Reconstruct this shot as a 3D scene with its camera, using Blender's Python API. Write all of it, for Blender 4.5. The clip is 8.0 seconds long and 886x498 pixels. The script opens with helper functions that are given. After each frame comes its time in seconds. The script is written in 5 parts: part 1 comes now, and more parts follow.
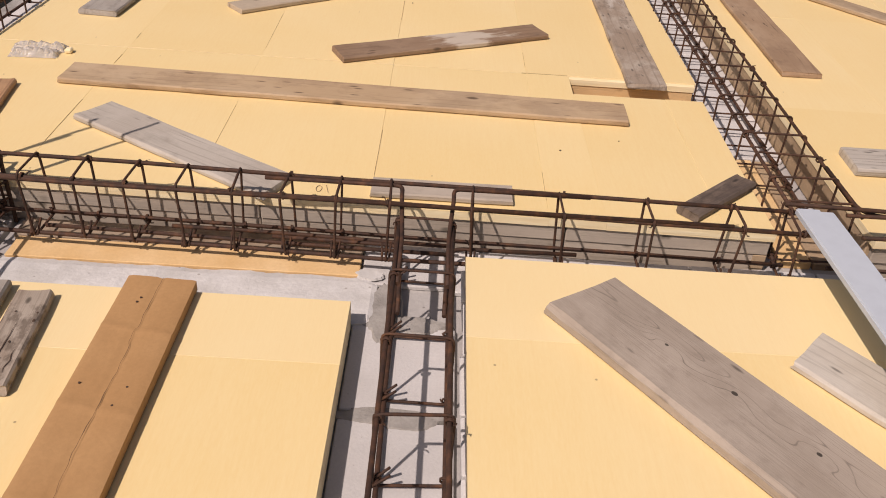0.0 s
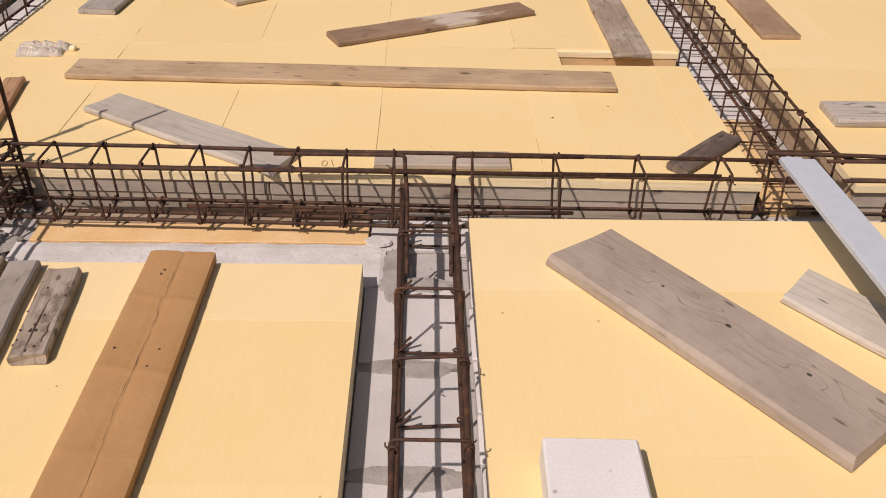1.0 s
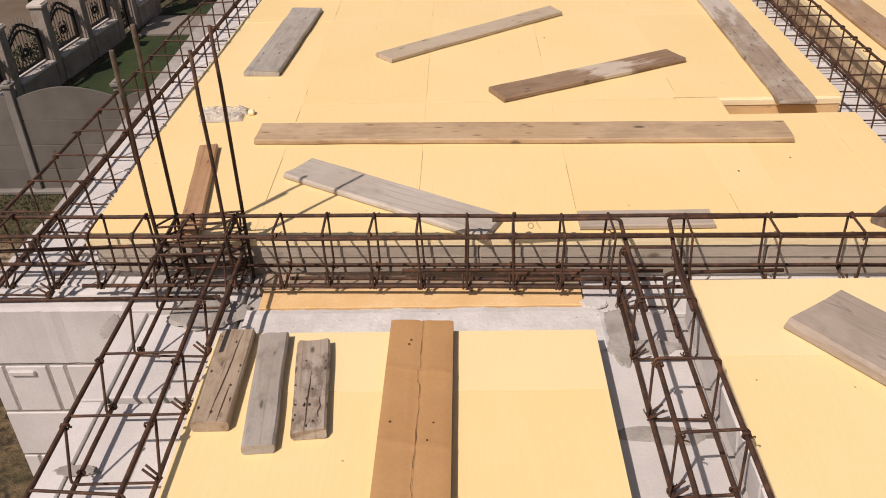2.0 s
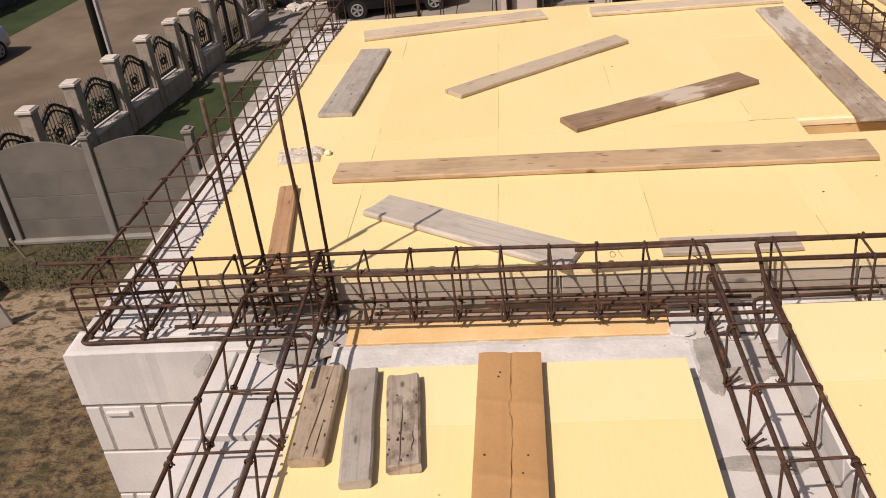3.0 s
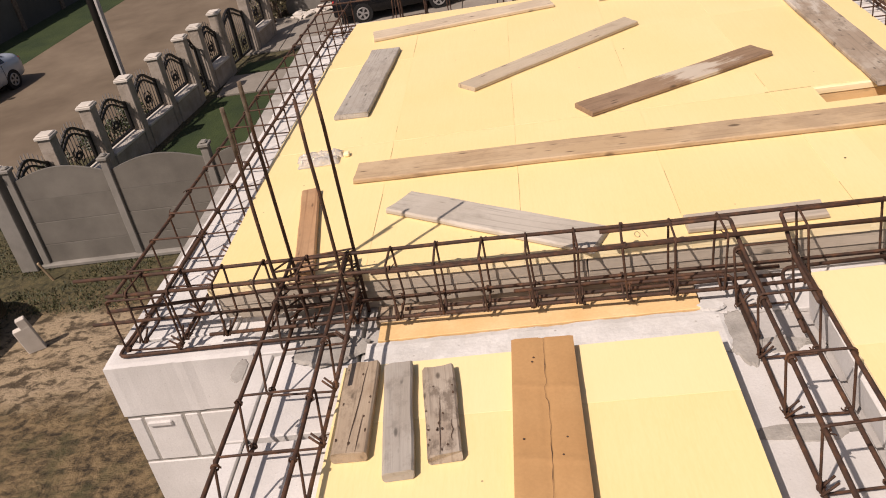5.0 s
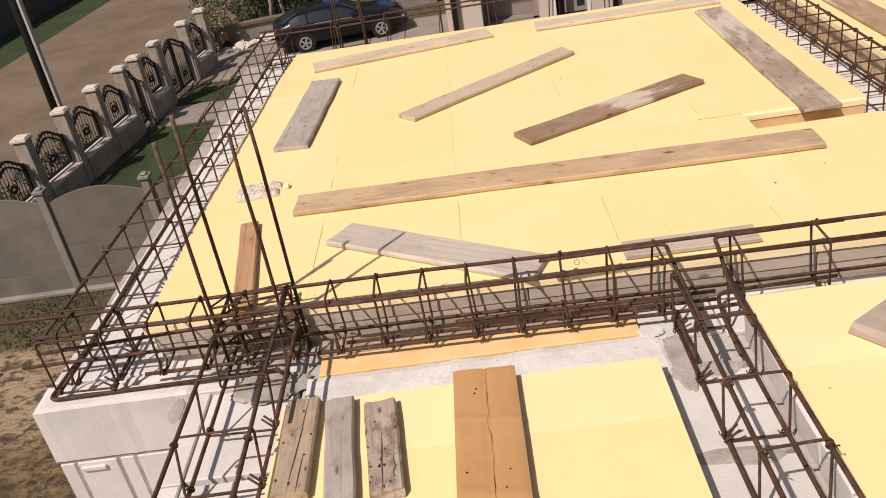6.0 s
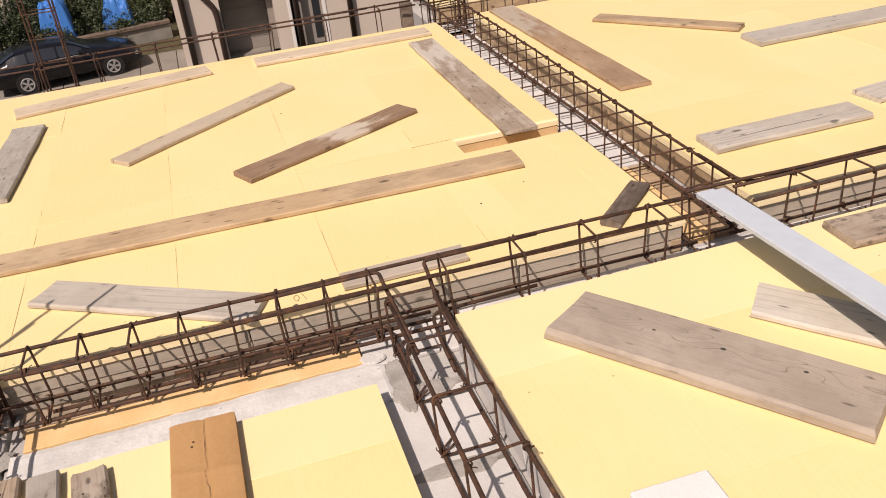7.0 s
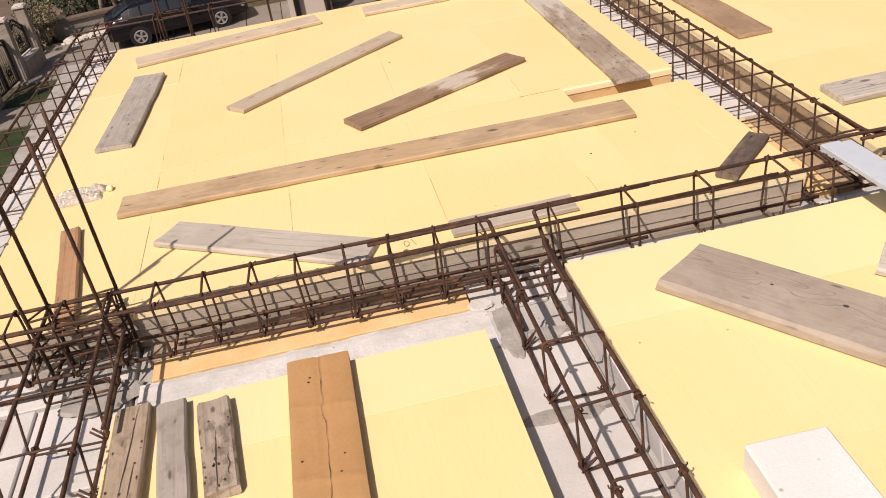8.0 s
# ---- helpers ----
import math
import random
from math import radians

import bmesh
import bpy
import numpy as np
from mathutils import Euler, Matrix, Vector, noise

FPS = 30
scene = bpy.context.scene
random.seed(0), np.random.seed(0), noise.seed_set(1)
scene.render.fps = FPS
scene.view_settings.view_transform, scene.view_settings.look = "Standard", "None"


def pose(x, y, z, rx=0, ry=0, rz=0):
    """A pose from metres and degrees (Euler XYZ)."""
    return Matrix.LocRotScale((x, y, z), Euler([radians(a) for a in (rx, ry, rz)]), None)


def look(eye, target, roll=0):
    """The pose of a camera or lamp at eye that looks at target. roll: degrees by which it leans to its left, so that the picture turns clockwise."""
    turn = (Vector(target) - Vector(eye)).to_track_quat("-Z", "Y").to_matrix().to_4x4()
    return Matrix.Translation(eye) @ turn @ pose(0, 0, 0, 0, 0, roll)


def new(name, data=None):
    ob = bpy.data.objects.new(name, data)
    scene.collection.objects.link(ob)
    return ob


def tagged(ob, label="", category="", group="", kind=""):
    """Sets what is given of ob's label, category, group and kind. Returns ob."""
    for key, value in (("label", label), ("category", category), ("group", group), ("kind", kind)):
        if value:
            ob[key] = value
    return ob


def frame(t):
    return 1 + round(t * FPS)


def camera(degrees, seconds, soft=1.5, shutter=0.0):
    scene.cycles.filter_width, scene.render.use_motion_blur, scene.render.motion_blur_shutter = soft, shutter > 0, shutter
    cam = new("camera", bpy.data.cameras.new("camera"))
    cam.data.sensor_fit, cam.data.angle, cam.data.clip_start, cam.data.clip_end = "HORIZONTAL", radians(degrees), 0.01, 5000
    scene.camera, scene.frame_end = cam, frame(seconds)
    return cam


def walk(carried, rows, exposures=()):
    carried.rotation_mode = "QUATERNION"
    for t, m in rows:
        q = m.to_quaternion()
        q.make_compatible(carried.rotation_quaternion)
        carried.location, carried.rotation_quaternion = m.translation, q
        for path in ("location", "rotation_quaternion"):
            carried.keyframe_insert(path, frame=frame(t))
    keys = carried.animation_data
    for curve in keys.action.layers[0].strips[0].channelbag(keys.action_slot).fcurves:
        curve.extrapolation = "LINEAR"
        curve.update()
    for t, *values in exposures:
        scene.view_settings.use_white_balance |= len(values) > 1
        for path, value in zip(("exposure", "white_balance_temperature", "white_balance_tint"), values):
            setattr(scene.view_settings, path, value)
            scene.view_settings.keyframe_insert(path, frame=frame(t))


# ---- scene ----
cam = camera(55.3, 8.0, 1.0)
PATH = [
    (0, (-0.051, -2.104, 1.485), (-0.011, -0.451, 0.361), 4.3),
    (0.5, (-0.022, -2.214, 1.496), (0.043, -0.574, 0.353), 2.6),
    (1, (-0.08, -2.277, 1.476), (-0.029, -0.63, 0.342), 1.5),
    (1.2, (-0.182, -2.290, 1.520), (-0.144, -0.646, 0.382), 0.9),
    (1.5, (-0.467, -2.259, 1.572), (-0.431, -0.606, 0.446), 0.6),
    (2, (-0.676, -2.253, 1.644), (-0.726, -0.581, 0.547), -1.7),
    (2.2, (-0.720, -2.267, 1.660), (-0.797, -0.585, 0.580), -2.6),
    (3.3, (-0.761, -2.271, 1.654), (-0.988, -0.561, 0.641), -7.1),
    (3.5, (-0.775, -2.287, 1.659), (-1.019, -0.579, 0.647), -7.9),
    (4, (-0.789, -2.297, 1.65), (-1.082, -0.607, 0.622), -9.6),
    (4.5, (-0.771, -2.301, 1.651), (-1.031, -0.602, 0.627), -10.3),
    (5.8, (-0.761, -2.303, 1.656), (-0.954, -0.584, 0.652), -10.5),
    (5.9, (-0.744, -2.291, 1.653), (-0.905, -0.564, 0.657), -10.1),
    (6, (-0.737, -2.282, 1.655), (-0.849, -0.545, 0.67), -9.7),
    (6.1, (-0.731, -2.284, 1.659), (-0.785, -0.535, 0.69), -9.0),
    (6.2, (-0.704, -2.284, 1.661), (-0.689, -0.528, 0.702), -8.2),
    (6.3, (-0.668, -2.284, 1.661), (-0.573, -0.521, 0.721), -7.5),
    (6.4, (-0.639, -2.275, 1.663), (-0.445, -0.513, 0.736), -5.8),
    (6.5, (-0.62, -2.283, 1.668), (-0.323, -0.531, 0.751), -3.9),
    (6.7, (-0.564, -2.290, 1.666), (-0.133, -0.568, 0.745), -3.3),
    (7, (-0.548, -2.31, 1.657), (-0.117, -0.628, 0.665), -6.3),
    (7.2, (-0.554, -2.306, 1.665), (-0.181, -0.620, 0.656), -7.2),
    (7.5, (-0.597, -2.308, 1.659), (-0.347, -0.606, 0.638), -7.6),
    (8, (-0.608, -2.318, 1.65), (-0.415, -0.632, 0.591), -9.0),
]
EXPOSURE = [(0.0, -0.07, 6780, 23), (1.5, -0.05, 6780, 23), (2.0, 0.09, 6810, 21), (2.2, 0.13, 6830, 21), (3.5, 0.25, 6900, 20), (6.0, 0.32, 6900, 20), (8.0, 0.32, 6900, 20)]
walk(cam, [(t, look(eye, target, roll)) for t, eye, target, roll in PATH], EXPOSURE)


# ---- light ----
world = bpy.data.worlds.new("sky")
scene.world = world
world.use_nodes = True
wn = world.node_tree.nodes
sky = wn.new("ShaderNodeTexSky")
sky.sky_type, sky.sun_disc = "NISHITA", False
sky.sun_elevation, sky.sun_rotation = radians(53), radians(221)
sky.dust_density, sky.ozone_density = 3.0, 0.8
wn["Background"].inputs[1].default_value = 0.052
world.node_tree.links.new(sky.outputs[0], wn["Background"].inputs[0])

sun_data = bpy.data.lights.new("sun", "SUN")
sun_data.energy, sun_data.angle, sun_data.color = 3.55, radians(0.7), (1.0, 0.942, 0.868)
sun = new("sun", sun_data)
sun.matrix_world = look((-3.95, -4.54, 7.99), (0, 0, 0))


# ---- materials ----
class Mat:
    """A small builder of node materials."""

    def __init__(self, name, rough=0.8, metal=0.0, coords="Object"):
        self.m = bpy.data.materials.new(name)
        self.m.use_nodes = True
        self.t = self.m.node_tree
        self.b = self.t.nodes["Principled BSDF"]
        self.b.inputs["Roughness"].default_value = rough
        self.b.inputs["Metallic"].default_value = metal
        self.co = self.node("ShaderNodeTexCoord").outputs[coords]

    def node(self, kind):
        return self.t.nodes.new(kind)

    def link(self, a, b):
        self.t.links.new(a, b)

    def mapped(self, scale=(1, 1, 1), random_shift=False):
        n = self.node("ShaderNodeMapping")
        n.inputs["Scale"].default_value = scale
        self.link(self.co, n.inputs["Vector"])
        if random_shift:
            info, mul = self.node("ShaderNodeObjectInfo"), self.node("ShaderNodeVectorMath")
            mul.operation = "MULTIPLY"
            mul.inputs[1].default_value = (37.0, 53.0, 71.0)
            self.link(info.outputs["Random"], mul.inputs[0])
            self.link(mul.outputs[0], n.inputs["Location"])
        return n.outputs[0]

    def noise(self, scale, detail=4, stretch=(1, 1, 1), shift=False, rough=0.55, distortion=0.0):
        n = self.node("ShaderNodeTexNoise")
        n.inputs["Scale"].default_value = scale
        n.inputs["Detail"].default_value = detail
        n.inputs["Roughness"].default_value = rough
        n.inputs["Distortion"].default_value = distortion
        self.link(self.mapped(stretch, shift), n.inputs["Vector"])
        return n.outputs["Fac"]

    def voronoi(self, scale, stretch=(1, 1, 1), shift=False):
        n = self.node("ShaderNodeTexVoronoi")
        n.inputs["Scale"].default_value = scale
        self.link(self.mapped(stretch, shift), n.inputs["Vector"])
        return n.outputs["Distance"]

    def ramp(self, fac, *stops):
        n = self.node("ShaderNodeValToRGB")
        e = n.color_ramp.elements
        while len(e) < len(stops):
            e.new(0.5)
        for el, (pos, col) in zip(e, stops):
            el.position = pos
            el.color = (*col, 1) if isinstance(col, tuple) else (col, col, col, 1)
        self.link(fac, n.inputs["Fac"])
        return n.outputs["Color"]

    def mix(self, fac, a, b, mode="MIX"):
        n = self.node("ShaderNodeMix")
        n.data_type, n.blend_type = "RGBA", mode
        for sock, v in ((n.inputs["Factor"], fac), (n.inputs["A"], a), (n.inputs["B"], b)):
            if isinstance(v, (int, float)):
                sock.default_value = v
            elif isinstance(v, tuple):
                sock.default_value = (*v, 1)
            else:
                self.link(v, sock)
        return n.outputs["Result"]

    def colour(self, c):
        if isinstance(c, tuple):
            self.b.inputs["Base Color"].default_value = (*c, 1)
        else:
            self.link(c, self.b.inputs["Base Color"])
        return self

    def random(self):
        return self.node("ShaderNodeObjectInfo").outputs["Random"]

    def island(self):
        return self.node("ShaderNodeNewGeometry").outputs["Random Per Island"]

    def bump(self, fac, strength=0.3, distance=0.005):
        n = self.node("ShaderNodeBump")
        n.inputs["Strength"].default_value, n.inputs["Distance"].default_value = strength, distance
        self.link(fac, n.inputs["Height"])
        self.link(n.outputs[0], self.b.inputs["Normal"])
        return self


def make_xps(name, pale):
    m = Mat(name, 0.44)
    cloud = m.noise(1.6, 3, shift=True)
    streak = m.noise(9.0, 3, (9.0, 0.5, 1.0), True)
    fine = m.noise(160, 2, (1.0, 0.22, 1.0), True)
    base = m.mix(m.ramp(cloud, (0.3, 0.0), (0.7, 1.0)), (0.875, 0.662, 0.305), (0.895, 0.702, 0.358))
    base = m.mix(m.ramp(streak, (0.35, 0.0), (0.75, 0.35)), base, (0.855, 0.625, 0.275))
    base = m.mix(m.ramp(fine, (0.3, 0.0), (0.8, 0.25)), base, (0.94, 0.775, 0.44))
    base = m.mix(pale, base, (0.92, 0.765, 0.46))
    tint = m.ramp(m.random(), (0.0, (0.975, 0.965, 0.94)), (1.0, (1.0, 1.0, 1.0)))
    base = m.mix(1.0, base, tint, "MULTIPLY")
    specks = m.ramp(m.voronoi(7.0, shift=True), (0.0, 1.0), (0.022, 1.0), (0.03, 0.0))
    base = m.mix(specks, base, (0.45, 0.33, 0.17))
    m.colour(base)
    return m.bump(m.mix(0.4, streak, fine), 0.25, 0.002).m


def make_foam_side():
    m = Mat("foam_cut_side", 0.75)
    layers = m.noise(30, 3, (0.15, 0.15, 3.0))
    m.colour(m.mix(m.ramp(layers, (0.35, 0.0), (0.7, 1.0)), (0.91, 0.735, 0.42), (0.95, 0.82, 0.53)))
    return m.bump(layers, 0.4, 0.004).m


def make_wood(name, dark, mid, light, stain=(0.3, 0.28, 0.26), stain_amount=0.35, knots_at=(), spotted=0.0, worn=None):
    """Sawn board: the grain runs along the local x axis and bends round the knots."""
    m = Mat(name, 0.78)
    grain = m.noise(5, 6, (0.6, 2.2, 2.2), True, 0.62, 0.6)
    fibre = m.noise(45, 3, (0.10, 5.0, 5.0), True)
    patch = m.noise(3.6, 5, (0.9, 1.4, 1.4), True, 0.65)
    blot = m.noise(13, 5, (0.8, 1.2, 1.2), True, 0.7)
    c = m.ramp(grain, (0.12, dark), (0.42, mid), (0.60, mid), (0.9, light))
    c = m.mix(m.ramp(fibre, (0.35, 0.0), (0.9, 0.16)), c, light)
    c = m.mix(m.ramp(m.noise(2.1, 4, (1.0, 1.6, 1.6), True, 0.6), (0.40, 0.0), (0.66, 0.55)), c, light)
    c = m.mix(m.ramp(patch, (0.46, 0.0), (0.58, stain_amount)), c, stain)
    c = m.mix(m.ramp(blot, (0.53 - 0.03 * spotted, 0.0), (0.68 - 0.06 * spotted, 0.26 + spotted * 0.55)), c, tuple(0.8 * v for v in dark))

    def op(kind, a, b=0.0):
        n = m.node("ShaderNodeMath")
        n.operation = kind
        for sock, v in ((n.inputs[0], a), (n.inputs[1], b)):
            if isinstance(v, (int, float)):
                sock.default_value = v
            else:
                m.link(v, sock)
        return n.outputs[0]

    sep = m.node("ShaderNodeSeparateXYZ")
    m.link(m.co, sep.inputs[0])
    if knots_at:
        off = op("SUBTRACT", sep.outputs[1], 0.045)
        field = op("ADD", op("MULTIPLY", sep.outputs[0], 3.4), op("MULTIPLY", op("MULTIPLY", off, off), 1150.0))
        field = op("ADD", field, op("MULTIPLY", m.noise(3.2, 3, (0.8, 2.0, 1.0), True), 1.7))
        heart = None
        for kx, ky, size in knots_at:
            dx, dy = op("SUBTRACT", sep.outputs[0], kx), op("SUBTRACT", sep.outputs[1], ky)
            wide = op("ADD", op("POWER", op("DIVIDE", dx, 0.10 * size), 2.0), op("POWER", op("DIVIDE", dy, 0.032 * size), 2.0))
            field = op("ADD", field, op("MULTIPLY", op("POWER", 2.718, op("MULTIPLY", wide, -1.0)), 3.2))
            near = op("ADD", op("POWER", op("DIVIDE", dx, 0.014 * size), 2.0), op("POWER", op("DIVIDE", dy, 0.010 * size), 2.0))
            spot = op("LESS_THAN", near, 0.28)
            heart = spot if heart is None else op("MAXIMUM", heart, spot)
        line = op("ABSOLUTE", op("SUBTRACT", op("FRACT", field), 0.5))
        fade = m.ramp(m.noise(3.0, 3, (0.8, 1.5, 1.0), True), (0.36, 0.25), (0.60, 0.85))
        upper = m.ramp(op("ADD", op("MULTIPLY", sep.outputs[1], 4.0), 0.5), (0.30, 0.25), (0.50, 1.0))
        fade = m.mix(1.0, fade, upper, "MULTIPLY")
        c = m.mix(m.mix(1.0, m.ramp(line, (0.0, 0.75), (0.014, 0.65), (0.060, 0.0)), fade, "MULTIPLY"), c, tuple(0.5 * v for v in dark))
        c = m.mix(heart, c, tuple(0.3 * v for v in dark))
    else:
        rings = m.node("ShaderNodeTexWave")
        rings.wave_type, rings.bands_direction = "BANDS", "Y"
        for key, v in (("Scale", 6.0), ("Distortion", 7.0), ("Detail", 1.0), ("Detail Scale", 0.8)):
            rings.inputs[key].default_value = v
        m.link(m.mapped((0.35, 1.3, 1.0), True), rings.inputs["Vector"])
        fade = m.ramp(m.noise(2.5, 3, (0.8, 1.5, 1.0), True), (0.45, 0.0), (0.65, 0.5))
        c = m.mix(m.mix(1.0, m.ramp(rings.outputs["Fac"], (0.88, 0.0), (0.97, 1.0)), fade, "MULTIPLY"), c, dark)
        knots = m.voronoi(3.0, (1.0, 2.2, 1.0), True)
        c = m.mix(m.ramp(knots, (0.0, 0.9), (0.055, 0.75), (0.095, 0.0)), c, tuple(0.32 * v for v in dark))
    streak = m.noise(30, 4, (0.07, 3.2, 3.2), True, 0.7)
    few = m.ramp(m.noise(4.2, 3, (0.7, 1.6, 1.6), True), (0.42, 0.0), (0.56, 1.0))
    c = m.mix(m.mix(1.0, m.ramp(streak, (0.55, 0.0), (0.70, 0.55)), few, "MULTIPLY"), c, tuple(0.6 * v for v in dark))
    flecks = m.voronoi(11 + 9 * spotted, (0.6, 2.3 - spotted, 1.0), True)
    some = m.ramp(m.noise(7, 3, (1.0, 1.5, 1.0), True), (0.45 - 0.07 * spotted, 0.0), (0.52 - 0.06 * spotted, 1.0))
    c = m.mix(m.mix(1.0, m.ramp(flecks, (0.0, 0.9), (0.09 + 0.03 * spotted, 0.75), (0.18 + 0.05 * spotted, 0.0)), some, "MULTIPLY"), c, tuple(0.42 * v for v in dark))
    if worn:
        reach = op("ABSOLUTE", op("DIVIDE", op("SUBTRACT", sep.outputs[0], worn[0]), worn[1]))
        rag = op("SUBTRACT", op("ADD", op("MULTIPLY", m.noise(6, 5, (0.7, 2.6, 1.0), True, 0.65), 2.6), -0.75), op("MULTIPLY", reach, 0.8))
        c = m.mix(m.ramp(rag, (0.0, 0.0), (0.30, 0.8)), c, worn[2])
    tone = m.ramp(m.random(), (0.0, (0.90, 0.90, 0.89)), (0.5, (1.0, 0.98, 0.95)), (1.0, (1.1, 1.09, 1.06)))
    c = m.mix(1.0, c, tone, "MULTIPLY")
    m.colour(c)
    return m.bump(m.mix(0.5, grain, fibre), 0.55, 0.004).m


def make_mottled(name, a, b, scale=6.0, rough=0.85, spots=None, spot_scale=25.0, bump=0.3, fine=90.0, distance=0.006, vary=0.0):
    m = Mat(name, rough)
    big, small = m.noise(scale, 5, shift=True), m.noise(fine, 4, shift=True)
    c = m.mix(m.ramp(big, (0.3, 0.0), (0.7, 1.0)), a, b)
    c = m.mix(m.ramp(small, (0.35, 0.0), (0.8, 0.3)), c, tuple(0.72 * v for v in a))
    if spots:
        c = m.mix(m.ramp(m.voronoi(spot_scale, shift=True), (0.0, 0.8), (0.06, 0.7), (0.1, 0.0)), c, spots)
    if vary:
        c = m.mix(1.0, c, m.ramp(m.random(), (0.0, 1.0 - vary), (1.0, 1.0)), "MULTIPLY")
    m.colour(c)
    return m.bump(m.mix(0.5, big, small), bump, distance).m


def make_rust():
    m = Mat("rusty_steel", 0.75, 0.1)
    a, b = m.noise(30, 4, shift=True), m.noise(240, 3)
    c = m.ramp(a, (0.3, (0.034, 0.0175, 0.0105)), (0.55, (0.076, 0.034, 0.017)), (0.8, (0.18, 0.076, 0.030)))
    c = m.mix(m.ramp(b, (0.45, 0.0), (0.8, 0.4)), c, (0.045, 0.032, 0.028))
    m.colour(c)
    return m.bump(b, 0.5, 0.002).m


def make_ground():
    """Olive-brown rough grass, a belt of bare sandy clods, and greener weeds along the fence."""
    m = Mat("earth_and_weeds", 0.95)
    big, mid, small = m.noise(0.45, 5), m.noise(1.7, 6, rough=0.7), m.noise(9, 6, rough=0.75)
    lump = m.noise(4.2, 6, (0.75, 1.25, 1.0), rough=0.62, distortion=0.5)
    crumbs = m.ramp(m.mix(0.3, lump, small), (0.43, 0.0), (0.47, 0.4), (0.52, 1.0))
    sand = m.mix(crumbs, (0.075, 0.052, 0.028), (0.34, 0.255, 0.158))
    straw = m.mix(m.ramp(m.mix(0.55, lump, small), (0.41, 0.0), (0.48, 0.45), (0.56, 1.0)), (0.034, 0.023, 0.010), (0.215, 0.148, 0.072))
    straw = m.mix(m.ramp(mid, (0.49, 0.0), (0.66, 0.7)), straw, (0.060, 0.055, 0.020))
    weed = m.mix(m.ramp(small, (0.35, 0.0), (0.65, 1.0)), (0.026, 0.026, 0.009), (0.092, 0.082, 0.033))
    sep = m.node("ShaderNodeSeparateXYZ")
    m.link(m.co, sep.inputs[0])
    zones = []
    for lo, hi in ((5.9, 7.3), (10.0, 8.7), (8.6, 10.2)):
        zone = m.node("ShaderNodeMapRange")
        m.link(sep.outputs[1], zone.inputs["Value"])
        for key, v in (("From Min", lo), ("From Max", hi), ("To Min", 0.0), ("To Max", 0.5)):
            zone.inputs[key].default_value = v
        zones.append(zone.outputs["Result"])
    ragged = m.mix(0.5, big, mid)
    belt = m.mix(1.0, m.mix(1.0, zones[0], zones[1], "DARKEN"), ragged, "ADD")
    green = m.mix(1.0, zones[2], ragged, "ADD")
    c = m.mix(m.ramp(belt, (0.74, 0.0), (0.92, 1.0)), straw, sand)
    m.colour(m.mix(m.ramp(green, (0.72, 0.0), (0.92, 0.8)), c, weed))
    return m.bump(m.mix(0.4, lump, small), 1.0, 0.12).m


def make_leaf(name, a, b):
    m = Mat(name, 0.55)
    m.colour(m.ramp(m.island(), (0.0, a), (1.0, b)))
    m.b.inputs["Subsurface Weight"].default_value = 0.0
    return m.m


def make_glass(name, tint):
    m = Mat(name, 0.06)
    m.colour(tint)
    m.b.inputs["Specular IOR Level"].default_value = 0.8
    return m.m


def make_paint(name, c, metal=0.3, rough=0.28):
    m = Mat(name, rough, metal)
    dust = m.noise(5, 4)
    m.colour(m.mix(m.ramp(dust, (0.4, 0.0), (0.8, 0.03)), c, (0.25, 0.21, 0.16)))
    m.b.inputs["Coat Weight"].default_value = 0.1
    m.b.inputs["Specular IOR Level"].default_value = 0.35
    return m.m


def make_sheet(name, c, rough=0.4, clear=0.0):
    m = Mat(name, rough)
    m.b.inputs["Transmission Weight"].default_value = clear
    m.b.inputs["IOR"].default_value = 1.15 if clear else 1.45
    n = m.noise(14, 4)
    m.colour(m.mix(m.ramp(n, (0.45, 0.0), (0.8, 0.35)), c, tuple(0.75 * v for v in c)))
    return m.bump(n, 0.15, 0.003).m


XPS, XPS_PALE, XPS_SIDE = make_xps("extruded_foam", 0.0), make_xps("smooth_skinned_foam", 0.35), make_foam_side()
# the shade inside foam joints, given as a strip colour
SLIT = make_mottled("shaded_foam_joint", (0.44, 0.32, 0.15), (0.58, 0.43, 0.22), 20, 0.8)
WOOD_PINE = make_wood("fresh_pine_board", (0.46, 0.27, 0.12), (0.66, 0.44, 0.21), (0.76, 0.56, 0.31), (0.55, 0.35, 0.16), 0.25)
# foam of the channel strips, deeper orange than the floor boards
XPS_ORANGE = make_mottled("deep_orange_foam", (0.70, 0.45, 0.195), (0.80, 0.56, 0.285), 7, 0.85, bump=0.2)
WOOD_GREY = make_wood("weathered_grey_wood", (0.27, 0.24, 0.20), (0.46, 0.42, 0.36), (0.57, 0.53, 0.465), (0.37, 0.32, 0.26))
WOOD_BEIGE = make_wood("beige_wood", (0.33, 0.24, 0.165), (0.52, 0.42, 0.30), (0.64, 0.55, 0.42), (0.42, 0.345, 0.26))
WOOD_TAN = make_wood("tan_wood", (0.23, 0.140, 0.072), (0.445, 0.315, 0.185), (0.55, 0.43, 0.29), (0.32, 0.225, 0.14), 0.5)
WOOD_BROWN = make_wood("brown_wood", (0.17, 0.10, 0.055), (0.37, 0.245, 0.145), (0.47, 0.345, 0.23), (0.25, 0.155, 0.09), 0.45, worn=(-0.75, 0.7, (0.47, 0.40, 0.31)))
